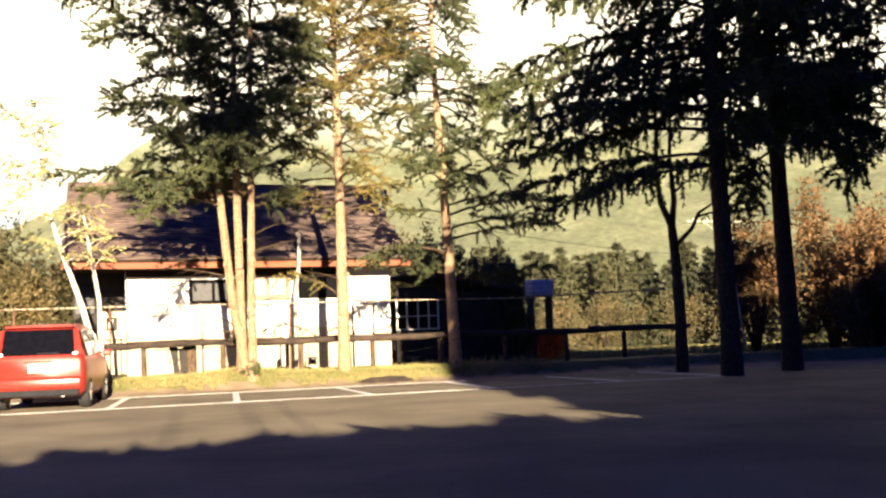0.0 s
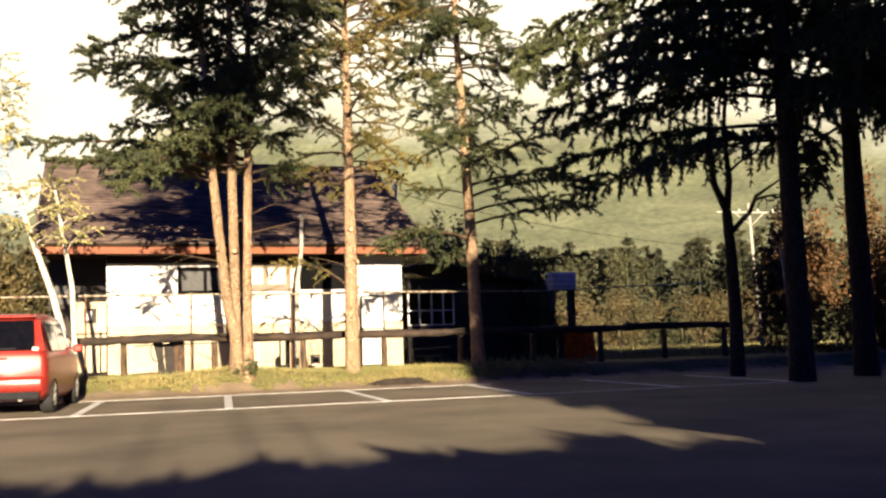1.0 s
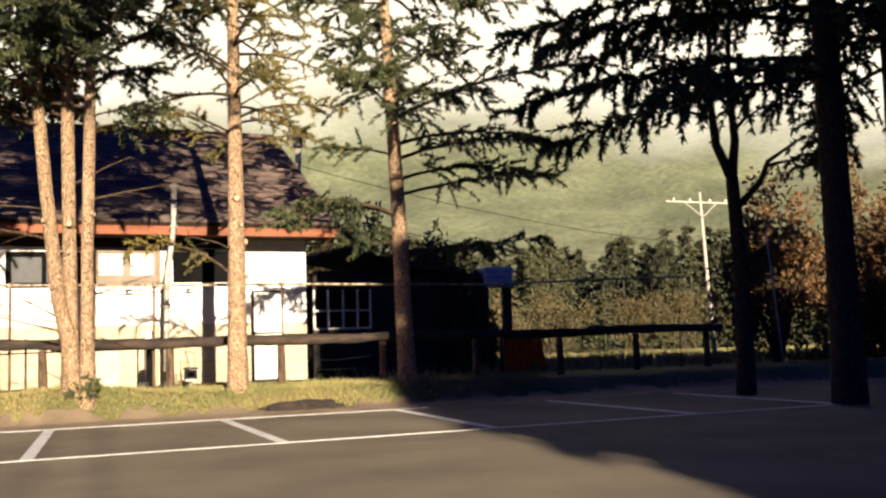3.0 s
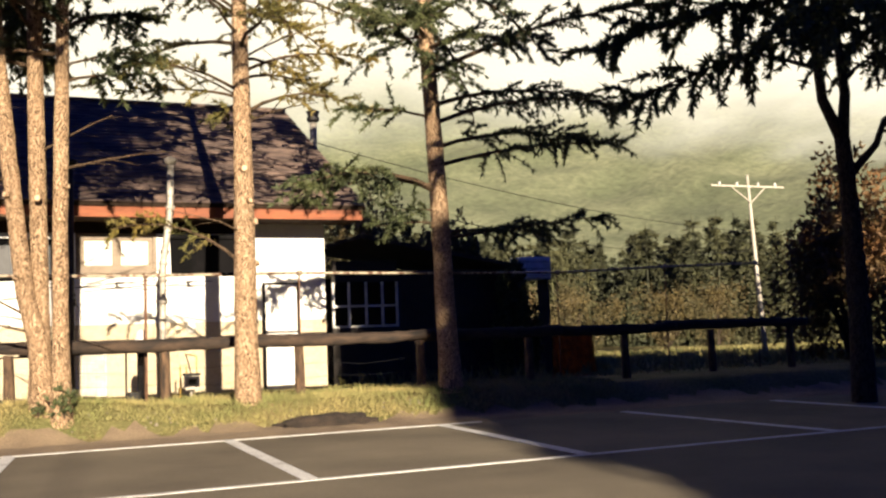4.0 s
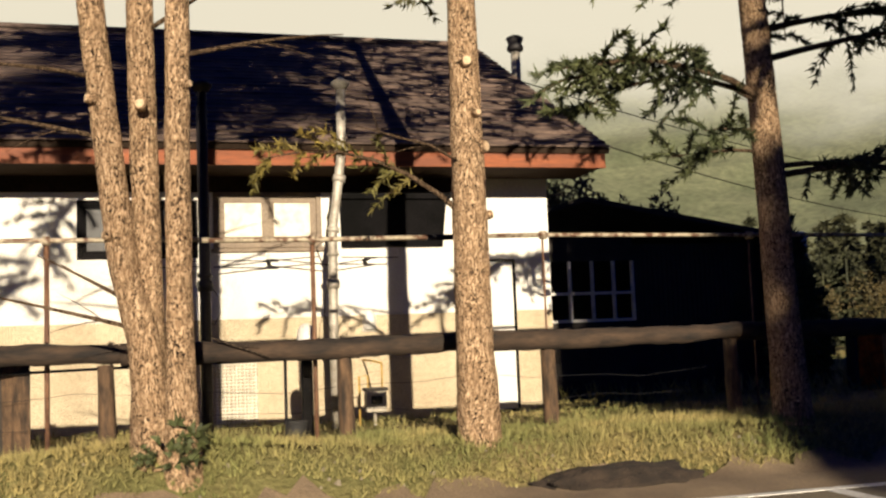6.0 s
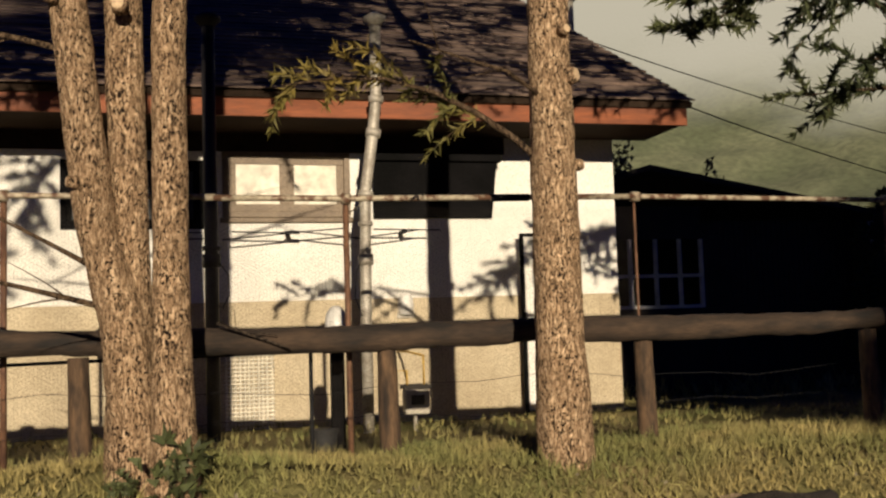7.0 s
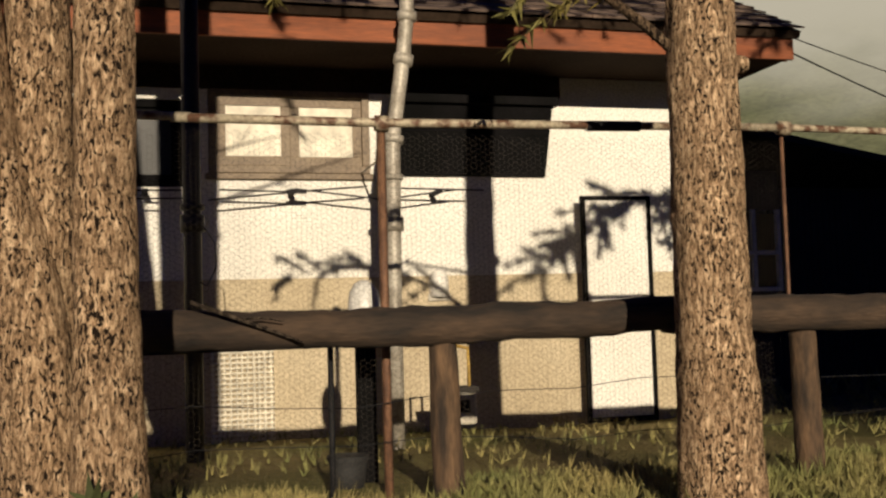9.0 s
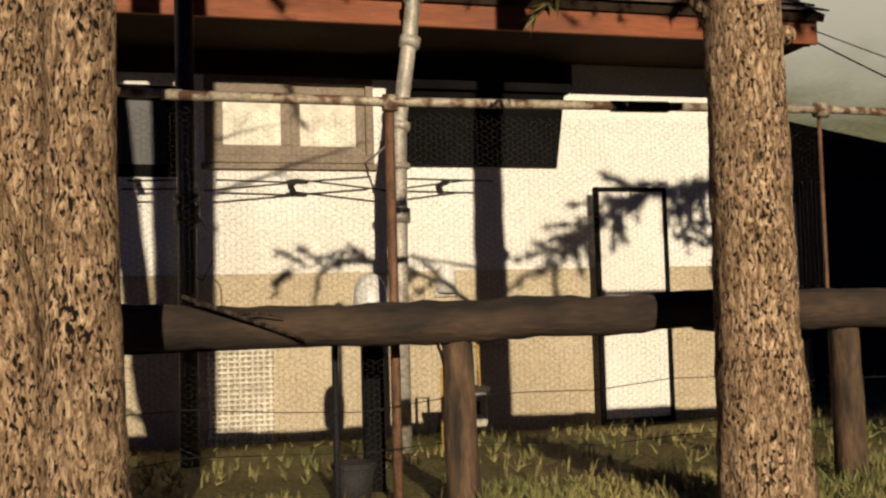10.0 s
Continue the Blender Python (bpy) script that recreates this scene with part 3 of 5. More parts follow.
def build_house():
    h = thing("house", "white rendered cottage with a brown shingle roof and orange fascia", "house")
    YF, XL, XR, YB = 32.92, 0.58, 9.05, 42.6
    holes = [(2.48, 4.02, 2.47, 3.26), (4.22, 5.69, 2.6, 3.37), (6.0, 7.42, 2.62, 3.3)]
    part("wall", wall_with_holes(XL, XR, 1.64, 3.57, YF, YF + 0.2, holes), WALL, h)
    part("base_wall", boxed(XL, XR, YF - 0.015, YF + 0.2, -0.1, 1.638), BEIGE, h, "beige rendered base")
    bm = bmesh.new()
    vs = [bm.verts.new(p) for p in ((XR, YF + 0.2, -0.3), (XR, YB, -0.3), (XR, YB, 4.2), (XR, 37.8, 6.75), (XR, YF + 0.2, 4.2))]
    vs2 = [bm.verts.new((XR - 0.2, v.co.y, v.co.z)) for v in vs]
    bm.faces.new(vs)
    bm.faces.new(vs2[::-1])
    for i in range(5):
        bm.faces.new((vs[i], vs2[i], vs2[(i + 1) % 5], vs[(i + 1) % 5]))
    part("gable_wall", bm, WALL, h)
    part("side_wall", boxed(-1.0, XR - 0.2, YB - 0.2, YB, -0.3, 4.2), WALL, h)
    part("side_wall", boxed(XL, XL + 0.2, YF + 0.2, 35.0, -0.1, 3.57), WALL, h)
    part("porch_screen", boxed(-0.25, XL, 32.5, 32.62, -0.1, 2.3, 0.01), BEIGE, h, "cream porch screen wall")
    part("porch_window", boxed(0.0, 0.32, 32.47, 32.5, 1.72, 2.12, 0.01), SHED, h, "small brown framed window")
    part("porch_pane", boxed(0.07, 0.2, 32.45, 32.47, 1.8, 2.05), WHITE, h)
    part("porch_window", boxed(-0.95, -0.35, 34.74, 34.8, 2.3, 3.2, 0.01), GLASS_GREY, h, "dusty porch window")
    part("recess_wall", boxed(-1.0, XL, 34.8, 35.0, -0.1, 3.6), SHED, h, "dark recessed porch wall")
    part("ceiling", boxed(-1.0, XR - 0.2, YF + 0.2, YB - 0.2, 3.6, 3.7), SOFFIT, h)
    # windows
    w = framed_window(h, 2.48, 4.02, 2.47, 3.26, YF + 0.08, DARK, GLASS_GREY, "dark framed sliding window with dusty glass")
    w = framed_window(h, 4.22, 5.69, 2.6, 3.37, YF + 0.02, FRAME_GREY, CURTAIN, "grey framed sliding window with closed cream blinds")
    w = framed_window(h, 6.0, 7.42, 2.62, 3.3, YF + 0.08, DARK, GLASS, "dark framed window under a tilted shutter")
    # roof: a deck and lapped courses
    Y0, Z0, YR, ZR, RX0, RX1 = 31.72, 3.80, 37.8, 7.0, -1.25, 9.56
    roof = part("roof", boxed(RX0 + 0.02, RX1 - 0.02, Y0 + 0.1, Y0 + 0.14, Z0 - 0.02, Z0 + 0.02), SHINGLE, h, "brown lapped shingle roof")
    slope = math.atan2(ZR - Z0, YR - Y0)
    run = math.hypot(ZR - Z0, YR - Y0)
    for side in (1, -1):
        bm = boxed(RX0, RX1, 0.03, run, -0.08, -0.01)
        bm.transform(Matrix.Translation((0, Y0 if side > 0 else 2 * YR - Y0, Z0)) @ Matrix.Rotation(0 if side > 0 else math.pi, 4, "Z") @ Matrix.Translation((0 if side > 0 else -(RX0 + RX1), 0, 0)) @ Matrix.Rotation(slope, 4, "X"))
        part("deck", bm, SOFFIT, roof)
    n = 30
    rng = random.Random(11)
    for i in range(n):
        a, b = run * i / n, run * (i + 1) / n + 0.03
        bm = bmesh.new()
        x = RX0 - 0.01
        while x < RX1:
            x2 = min(RX1 + 0.01, x + rng.uniform(0.5, 1.1))
            t = rng.uniform(0.014, 0.024)
            box(bm, x, x2 - 0.004, a - rng.uniform(0, 0.012), b, 0.0, t)
            x = x2
        for v in bm.verts:
            v.co.z += 0.022 * (1 - (v.co.y - a) / (b - a))
        bm.transform(Matrix.Translation((0, Y0, Z0)) @ Matrix.Rotation(slope, 4, "X"))
        part("shingle_course", bm, SHINGLE, roof)
    part("ridge_cap", boxed(RX0, RX1, YR - 0.14, YR + 0.14, ZR - 0.02, ZR + 0.07, 0.03), SHINGLE, roof)
    # dark strip added along the wall top, standing in for the eaves shadow
    part("eaves_shade_strip", boxed(XL, 7.6, YF - 0.04, YF - 0.002, 3.36, 3.57, 0.004), SOFFIT, h, "dark strip in place of the shade under the eaves")
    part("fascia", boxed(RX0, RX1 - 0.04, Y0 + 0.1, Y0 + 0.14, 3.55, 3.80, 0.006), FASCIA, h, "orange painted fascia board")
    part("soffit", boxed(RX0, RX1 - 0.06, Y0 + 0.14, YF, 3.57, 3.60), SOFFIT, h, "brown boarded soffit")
    bm = boxed(0, run, -0.02, 0.02, -0.26, -0.02)
    bm.transform(Matrix.Translation((RX1 - 0.03, Y0 + 0.14, Z0)) @ Matrix.Rotation(math.pi / 2, 4, "Z") @ Matrix.Rotation(-slope, 4, "Y"))
    part("barge_board", bm, FASCIA, h, "orange painted barge board")
    # tilted dark shutter
    bm = bmesh.new()
    for p in ((5.96, YF - 0.03, 2.58), (7.42, YF - 0.03, 2.58), (7.45, YF - 0.20, 3.24), (5.93, YF - 0.20, 3.24)):
        bm.verts.new(p)
    bm.verts.ensure_lookup_table()
    fc = bm.faces.new(bm.verts)
    ex = bmesh.ops.extrude_face_region(bm, geom=[fc])
    bmesh.ops.translate(bm, verts=[g for g in ex["geom"] if isinstance(g, bmesh.types.BMVert)], vec=(0, 0.02, 0.005))
    box(bm, 5.92, 7.50, YF - 0.26, YF, 3.24, 3.32, 0.006)
    part("shutter", bm, DARK, h, "dark tilted shutter over the window")
    return h


build_house()


# ---- fence and log barrier ----
def hex_netting(x0, x1, z0, z1, y_at, a=0.0175, r=0.0007):
    """Hexagonal wire netting as thin three-sided wires."""
    P, Q = [], []
    h = math.sqrt(3) * a
    rng = random.Random(8)
    for i in range(int((x1 - x0) / (1.5 * a))):
        for j in range(int((z1 - z0) / h)):
            cx, cz = x0 + i * 1.5 * a, z0 + j * h + (h / 2 if i % 2 else 0)
            cor = [(cx + a * math.cos(k * math.pi / 3), cz + a * math.sin(k * math.pi / 3)) for k in (0, 1, 2, 5)]
            for p, q in ((cor[2], cor[1]), (cor[1], cor[0]), (cor[0], cor[3])):
                P.append(p)
                Q.append(q)
    P, Q = np.array(P), np.array(Q)
    def lift(p):
        sag = 0.012 * np.sin(p[:, 0] * 2.3) * np.sin(p[:, 1] * 3.1)
        return np.stack([p[:, 0], y_at(p[:, 0]) + sag, p[:, 1] + 0.008 * np.sin(p[:, 0] * 5.1)], 1)
    P, Q = lift(P), lift(Q)
    d = Q - P
    n = np.stack([-d[:, 2], np.zeros(len(d)), d[:, 0]], 1)
    n /= np.linalg.norm(n, axis=1)[:, None]
    y = np.array([[0, 1.0, 0]])
    offs = [n * r, -n * r * 0.5 + y * r * 0.87, -n * r * 0.5 - y * r * 0.87]
    V = np.stack([P + o for o in offs] + [Q + o for o in offs], 1).reshape(-1, 3)
    b = np.arange(len(P))[:, None] * 6
    T = np.concatenate([b + np.array([t]) for t in ((0, 1, 4), (0, 4, 3), (1, 2, 5), (1, 5, 4), (2, 0, 3), (2, 3, 5))])
    return mesh_fast("wire_netting", V, T)


def fence_y(x):
    return 28.86 + np.maximum(0.0, x - 9.0) * 0.10


def build_fence():
    f = thing("pipe_fence", "rusty pipe fence hung with hexagonal wire netting", "fence")
    pts = [(x, float(fence_y(np.array(x))), 2.31 + 0.012 * math.sin(x) + 0.04 * max(0.0, x - 12.4)) for x in (-7, -4.5, -2.3, 0.1, 2.53, 4.98, 7.4, 9.9, 12.4, 15.0, 17.45)]
    rail = pipe("rail", pts[:5] + [(4.0, 28.86, 2.31)], 0.022, RUST, f)
    pipe("rail", [(3.9, 28.84, 2.30)] + pts[5:7], 0.024, RUST, f)
    pipe("rail", [(7.2, 28.86, 2.315)] + pts[6:], 0.022, RUST, f)
    pipe("sleeve", [(6.14, 28.855, 2.305), (6.46, 28.86, 2.31)], 0.03, TRIM, f, "black plastic sleeve")
    for x, y, z in pts:
        p = pipe("post", [(x, y + 0.045, -0.1), (x, y + 0.045, z - 0.01)], 0.024 if x < 7 else 0.011, RUST_RED, f)
        pipe("clamp", [(x - 0.035, y + 0.02, z), (x + 0.035, y + 0.02, z)], 0.045, RUST, p, sides=8)
    part("wire_netting", hex_netting(1.2, 7.4, 0.3, 2.27, fence_y), WIRE, f, "galvanised hexagonal wire netting")
    pipe("lower_rail", [(1.2, 28.92, 1.10), (3.0, 28.92, 1.125), (4.97, 28.92, 1.14)], 0.013, TRIM, f, "thin dark lower rail")
    pipe("stay", [(4.69, 28.93, 0.1), (4.69, 28.93, 1.13)], 0.016, TRIM, f, "thin dark upright stay", sides=8)
    for z, k in ((0.62, 0.02), (0.86, -0.03)):
        pipe("strand", [(x, 28.84, z + k * math.sin(x * 1.7) + 0.02 * math.sin(x * 5)) for x in [1.2 + 0.4 * i for i in range(21)]], 0.0025, TRIM, f, sides=5)


def build_barrier():
    f = thing("log_barrier", "weathered log barrier along the verge", "barrier")
    rng = random.Random(2)
    y = 28.6
    xs = [-3.4, -1.1, 0.95, 3.05, 5.22, 7.3, 9.38, 11.5, 13.6, 15.7, 17.8]
    ends = [-3.6, -1.2, 1.0, 3.3, 6.55, 9.55, 12.0, 14.6, 18.0]
    for a, b in zip(ends[:-1], ends[1:]):
        n = max(8, int((b - a) * 4))
        sag = rng.uniform(-0.03, 0.03)
        yy = y + 0.07 * max(0.0, (a + b) / 2 - 9.5)
        m = [(a - 0.12 + (b - a + 0.24) * i / n, yy + rng.uniform(-0.012, 0.012), 1.25 + sag * math.sin(3.14 * i / n) + rng.uniform(-0.01, 0.01)) for i in range(n + 1)]
        part("beam", trunk_mesh(m, [0.108 - 0.024 * i / n + rng.uniform(-0.010, 0.010) for i in range(n + 1)], np.random.default_rng(int(a * 10) + 90), 20, 0.13, 14), WOOD, f, smooth=True)
    for x in xs:
        yy = y + 0.05 + 0.07 * max(0.0, x - 9.5)
        part("post", trunk_mesh([(x + 0.03, yy, -0.1), (x + 0.01, yy, 0.6), (x, yy, 1.16)], [0.085, 0.08, 0.072], np.random.default_rng(int(x * 7) + 90), 14, 0.07, 10), WOOD_UP, f, smooth=True)


def build_stick():
    """A dead stick caught across the log."""
    t = thing("fallen_stick", "thin dark dead stick caught on the log barrier", "stick")
    part("shaft", Soup().tube([(3.98, 28.475, 1.37), (4.15, 28.46, 1.305), (4.32, 28.46, 1.24), (4.5, 28.475, 1.165)], [0.011, 0.012, 0.010, 0.006], 6).mesh("shaft"), BARK_GREY, t, smooth=True)
    part("twig", Soup().tube([(4.2, 28.455, 1.285), (4.3, 28.44, 1.29), (4.4, 28.44, 1.27)], [0.006, 0.005, 0.003], 5).mesh("twig"), BARK_GREY, t, smooth=True)


build_fence()
build_barrier()
build_stick()


# ---- trees by the fence ----
DENSE = dict(twigs=18, tufts=9, n=8, leaf=0.115, width=0.042, twig_len=0.9, hang=0.4)
SPARSE = dict(twigs=16, tufts=8, n=7, leaf=0.09, width=0.026, twig_len=0.6, hang=0.35)


def add_bare_limbs(t, limbs, bark, seed, thick=0.03):
    """Dead branch stubs and whips without needles."""
    rng = np.random.default_rng(seed)
    for start, az, length, rise, droop in limbs:
        path = limb_path(start, az, length, rise, droop, rng, 5)
        so = Soup().tube(path, [thick * (1 - 0.75 * i / 5) for i in range(6)], 6)
        for k in range(int(length * 2)):
            i = 1 + int(rng.integers(4))
            so.tube(limb_path(path[i], az + rng.normal(0, 0.8), length * 0.3, rise + rng.normal(0, 0.4), 0.3, rng, 3), [thick * 0.35, thick * 0.25, thick * 0.18, thick * 0.08], 4)
        part("dead_branch", so.mesh("dead_branch"), BARK_LIMB, t, "bare dead branch", smooth=True)


def add_knots(t, spots, bark):
    """Pale round scars where limbs were sawn off: (x, y, z, way in degrees, radius)."""
    for x, y, z, way, r in spots:
        d = Vector((math.cos(radians(way)), math.sin(radians(way)), 0.1))
        p = Vector((x, y, z))
        k = part("knot", Soup().tube([p, p + d * 0.05, p + d * 0.07], [r * 1.35, r * 1.2, r], 12).mesh("knot"), bark, t, smooth=True)
        part("sawn_face", Soup().tube([p + d * 0.068, p + d * 0.074], [r * 0.92, r * 0.9], 12).mesh("sawn_face"), CUT, k, "pale sawn limb scar")


CUT = material("sawn_wood", (0.62, 0.46, 0.30), (0.5, 0.36, 0.22), 0.8, 12, 60, 0.2)


def build_trees():
    rng = np.random.default_rng(21)
    W = math.pi          # way to -x; 0 is +x, -pi/2 towards the lot
    # three stems from one root
    A = [(-0.02, 0, -0.2), (-0.05, 0, 0.6), (-0.1, 0, 1.1), (-0.24, 0, 1.65), (-0.33, 0, 2.4), (-0.45, 0, 3.5), (-0.6, 0, 5.0), (-0.8, 0.05, 8.0), (-0.95, 0.1, 12.5)]
    B = [(-0.06, 0.08, -0.2), (-0.06, 0.08, 0.4), (-0.05, 0.08, 1.2), (-0.07, 0.1, 2.2), (-0.11, 0.1, 4.3), (-0.15, 0.1, 8.0), (-0.15, 0.1, 13.5)]
    C = [(0.20, -0.2, -0.2), (0.19, -0.2, 0.5), (0.185, -0.2, 1.2), (0.185, -0.2, 2.6), (0.21, -0.2, 4.3), (0.25, -0.2, 8.0), (0.35, -0.1, 12.5)]
    limbs = random_limbs(A, 4.8, 12, 40, 3.6, rng, rise=0.4, droop=0.55, top=0.85, bias=(W, 0.3)) + random_limbs(B, 5.0, 13, 39, 3.0, rng, rise=0.5, droop=0.6, top=0.85) + random_limbs(C, 4.9, 8.0, 10, 3.6, rng, rise=0.3, droop=0.5, top=0.9, bias=(0, 0.35)) + random_limbs(C, 4.9, 12, 37, 2.9, rng, rise=0.45, droop=0.55, top=0.85)
    limbs += [(stem_at(C, 4.55), 0.15, 1.3, 0.35, 0.3), (stem_at(C, 4.75), -0.5, 1.0, 0.35, 0.4), (stem_at(A, 4.8), W + 0.5, 2.2, 0.35, 0.4), (stem_at(B, 4.8), W - 0.6, 2.6, 0.35, 0.4)]
    limbs += [(stem_at(A, 4.7), W - 0.3, 2.6, 0.4, 0.45), (stem_at(A, 4.6), W + 0.1, 3.6, 0.35, 0.5), (stem_at(A, 5.2), W - 0.2, 4.4, 0.3, 0.5)]
    t = tree("larch_tree", "three stemmed larch with flaky tan bark and dark green needles", (3.5, 27.5, 0.3),
             [(A, [0.16, 0.145, 0.13, 0.12, 0.115, 0.108, 0.10, 0.07, 0.02]), (B, [0.18, 0.15, 0.122, 0.114, 0.108, 0.08, 0.02]), (C, [0.16, 0.125, 0.105, 0.10, 0.095, 0.07, 0.02])],
             limbs, BARK, NEEDLE, 31, sides=60, rows=34, **DENSE)
    add_bare_limbs(t, [(stem_at(C, 3.35), 0.35, 1.6, 0.3, 0.1), (stem_at(A, 2.7), W, 1.7, 0.25, 0.2), (stem_at(A, 1.15), W + 0.05, 1.5, 0.28, 0.05), (stem_at(A, 1.35), W - 0.3, 0.9, 0.55, 0.1), (stem_at(A, 3.2), W + 0.6, 1.6, 0.1, 0.4), (stem_at(B, 3.6), -0.5, 1.2, 0.5, 0.2)], BARK, 5, 0.022)
    add_knots(t, [(-0.45, -0.1, 3.0, 200, 0.035), (-0.09, -0.12, 2.95, 260, 0.04), (0.23, -0.26, 3.1, 330, 0.03), (-0.33, -0.09, 1.9, 190, 0.03)], BARK)
    # lone stem with a thin yellowing crown
    D = [(0.02, 0, -0.2), (0.01, 0, 0.3), (0.0, 0, 0.9), (0.0, 0, 2.0), (0.0, 0, 3.6), (-0.02, 0, 6.0), (-0.1, 0, 13.0)]
    limbs = random_limbs(D, 5.2, 8.4, 30, 2.6, rng, rise=0.35, droop=0.9) + random_limbs(D, 7.6, 12.8, 74, 2.9, rng, rise=0.4, droop=0.6, top=0.7)
    limbs += [(stem_at(D, 2.05), W + 0.1, 2.1, 0.85, 1.15), (stem_at(D, 4.35), 0.1, 2.2, 0.65, 1.1), (stem_at(D, 4.6), W - 0.3, 1.6, 0.3, 0.5), (stem_at(D, 4.7), W + 0.5, 1.9, 0.35, 0.6), (stem_at(D, 4.9), 0.5, 1.8, 0.4, 0.7), (stem_at(D, 5.0), -0.4, 2.0, 0.4, 0.7), (stem_at(D, 4.5), 1.7, 1.3, 0.3, 0.5)]
    t = tree("larch_tree", "lone larch with flaky bark and thin yellowing crown", (6.285, 27.83, 0.3),
             [(D, [0.22, 0.192, 0.172, 0.160, 0.138, 0.113, 0.03])], limbs, BARK, NEEDLE_YELLOW, 32, sides=60, rows=34, **SPARSE)
    add_knots(t, [(0.10, -0.08, 2.72, 315, 0.05), (-0.02, -0.12, 3.5, 265, 0.045), (0.04, -0.14, 3.02, 285, 0.03), (0.14, -0.02, 2.1, 350, 0.035)], BARK)
    add_bare_limbs(t, [(stem_at(D, 2.55), W + 0.4, 1.3, 0.35, 0.3), (stem_at(D, 4.2), 0.3, 1.6, 0.5, 0.3), (stem_at(D, 4.6), W, 1.8, 0.5, 0.3), (stem_at(D, 5.2), 0.1, 2.0, 0.6, 0.3)], BARK, 6, 0.02)
    # third stem, with long dark boughs to +x
    E = [(0.04, 0, -0.2), (0.03, 0, 0.4), (0.0, 0, 0.9), (-0.03, 0, 2.1), (-0.1, 0, 3.9), (-0.2, 0, 5.8), (-0.35, 0, 9.0), (-0.4, 0, 13.5)]
    limbs = random_limbs(E, 5.2, 8.0, 24, 3.1, rng, droop=0.7, bias=(0, 0.4)) + random_limbs(E, 7.6, 13, 60, 3.2, rng, droop=0.6, top=0.7)
    limbs += [(stem_at(E, 2.5), 0.05, 3.4, 0.16, 0.05), (stem_at(E, 2.6), 0.25, 2.6, 0.12, 0.15), (stem_at(E, 2.75), W, 1.1, 0.1, 0.3), (stem_at(E, 2.95), W + 0.3, 0.9, 0.1, 0.3),
              (stem_at(E, 3.7), 0.0, 3.5, 0.3, 0.35), (stem_at(E, 4.0), 0.2, 3.6, 0.35, 0.5), (stem_at(E, 4.4), -0.1, 3.6, 0.4, 0.6), (stem_at(E, 4.7), 0.1, 3.7, 0.35, 0.6),
              (stem_at(E, 3.25), W + 0.28, 2.7, 0.35, 1.0), (stem_at(E, 3.3), W + 0.62, 3.5, 0.25, 0.7), (stem_at(E, 4.5), W + 0.1, 1.6, 0.25, 0.5)]
    tree("larch_tree", "larch with long dark drooping boughs", (9.58, 27.95, 0.3), [(E, [0.22, 0.185, 0.165, 0.155, 0.14, 0.12, 0.08, 0.02])], limbs, BARK, NEEDLE, 33, **dict(DENSE, twigs=18, n=9, hang=0.45, twig_len=0.75, leaf=0.10, width=0.03))
    # tall dark conifers on the shaded side
    G = [(0, 0, -0.2), (0, 0, 1.0), (-0.06, 0, 4.0), (-0.1, 0, 8.0), (0, 0, 15)]
    for at, seed, long_, many in (((14.8, 21.9, 0), 41, 5.0, 70), ((17.2, 22.7, 0), 42, 4.2, 58), ((19.5, 20.5, 0), 44, 4.4, 60)):
        limbs = random_limbs(G, 5.9, 14.5, many, long_, rng, rise=0.12, droop=0.55, top=0.4)
        if seed == 41:
            limbs += [(stem_at(G, 5.6), W - 0.25, 5.4, 0.0, 0.35), (stem_at(G, 5.3), W - 0.6, 4.8, 0.0, 0.4), (stem_at(G, 6.2), W - 0.1, 5.2, 0.1, 0.5), (stem_at(G, 6.8), W - 0.45, 5.4, 0.1, 0.5), (stem_at(G, 5.3), W + 0.2, 4.4, 0.0, 0.4)]
            limbs += [(stem_at(G, 6.6 + 0.55 * i), W + 0.25 - 0.19 * (i % 5), 6.4 - 0.2 * i, 0.12, 0.5) for i in range(11)]
        tree("conifer_tree", "tall dark conifer with long drooping boughs in shade", at, [(G, [0.30, 0.25, 0.22, 0.19, 0.03])], limbs, BARK_GREY, NEEDLE, seed, sides=16, rows=5,
             twigs=16, tufts=12, n=7, leaf=0.13, width=0.056, twig_len=1.15, hang=1.0)
    # bare forked tree
    K = [(0, 0, -0.1), (0.02, 0, 1.5), (-0.03, 0, 3.0), (-0.1, 0, 4.1)]
    L2 = [(-0.1, 0, 4.05), (-0.35, 0.1, 4.7), (-0.45, 0.1, 5.6), (-0.3, 0.2, 7.0), (-0.4, 0.2, 9.0)]
    L3 = [(-0.1, 0, 4.0), (0.02, 0, 4.8), (0.0, 0.1, 6.0), (0.2, 0.1, 8.5)]
    L4 = [(0.0, 0, 3.5), (0.5, -0.1, 4.0), (0.7, -0.1, 4.4), (1.5, -0.2, 4.9)]
    limbs = [(stem_at(L2, 5.2), 2.6, 1.6, 0.4, 0.4), (stem_at(L2, 6.0), 2.9, 1.8, 0.5, 0.3), (stem_at(L3, 5.0), 0.3, 1.6, 0.6, 0.3), (stem_at(L3, 6.5), 0.8, 1.8, 0.7, 0.3), (stem_at(L4, 4.3), 0.3, 1.5, 0.3, 0.3),
             (stem_at(L3, 8.0), 3.0, 1.6, 0.5, 0.3), (stem_at(L2, 7.5), 1.2, 1.5, 0.8, 0.2), (stem_at(L3, 7.4), -0.4, 1.6, 0.6, 0.3), (stem_at(L2, 6.8), -2.6, 1.6, 0.4, 0.3)]
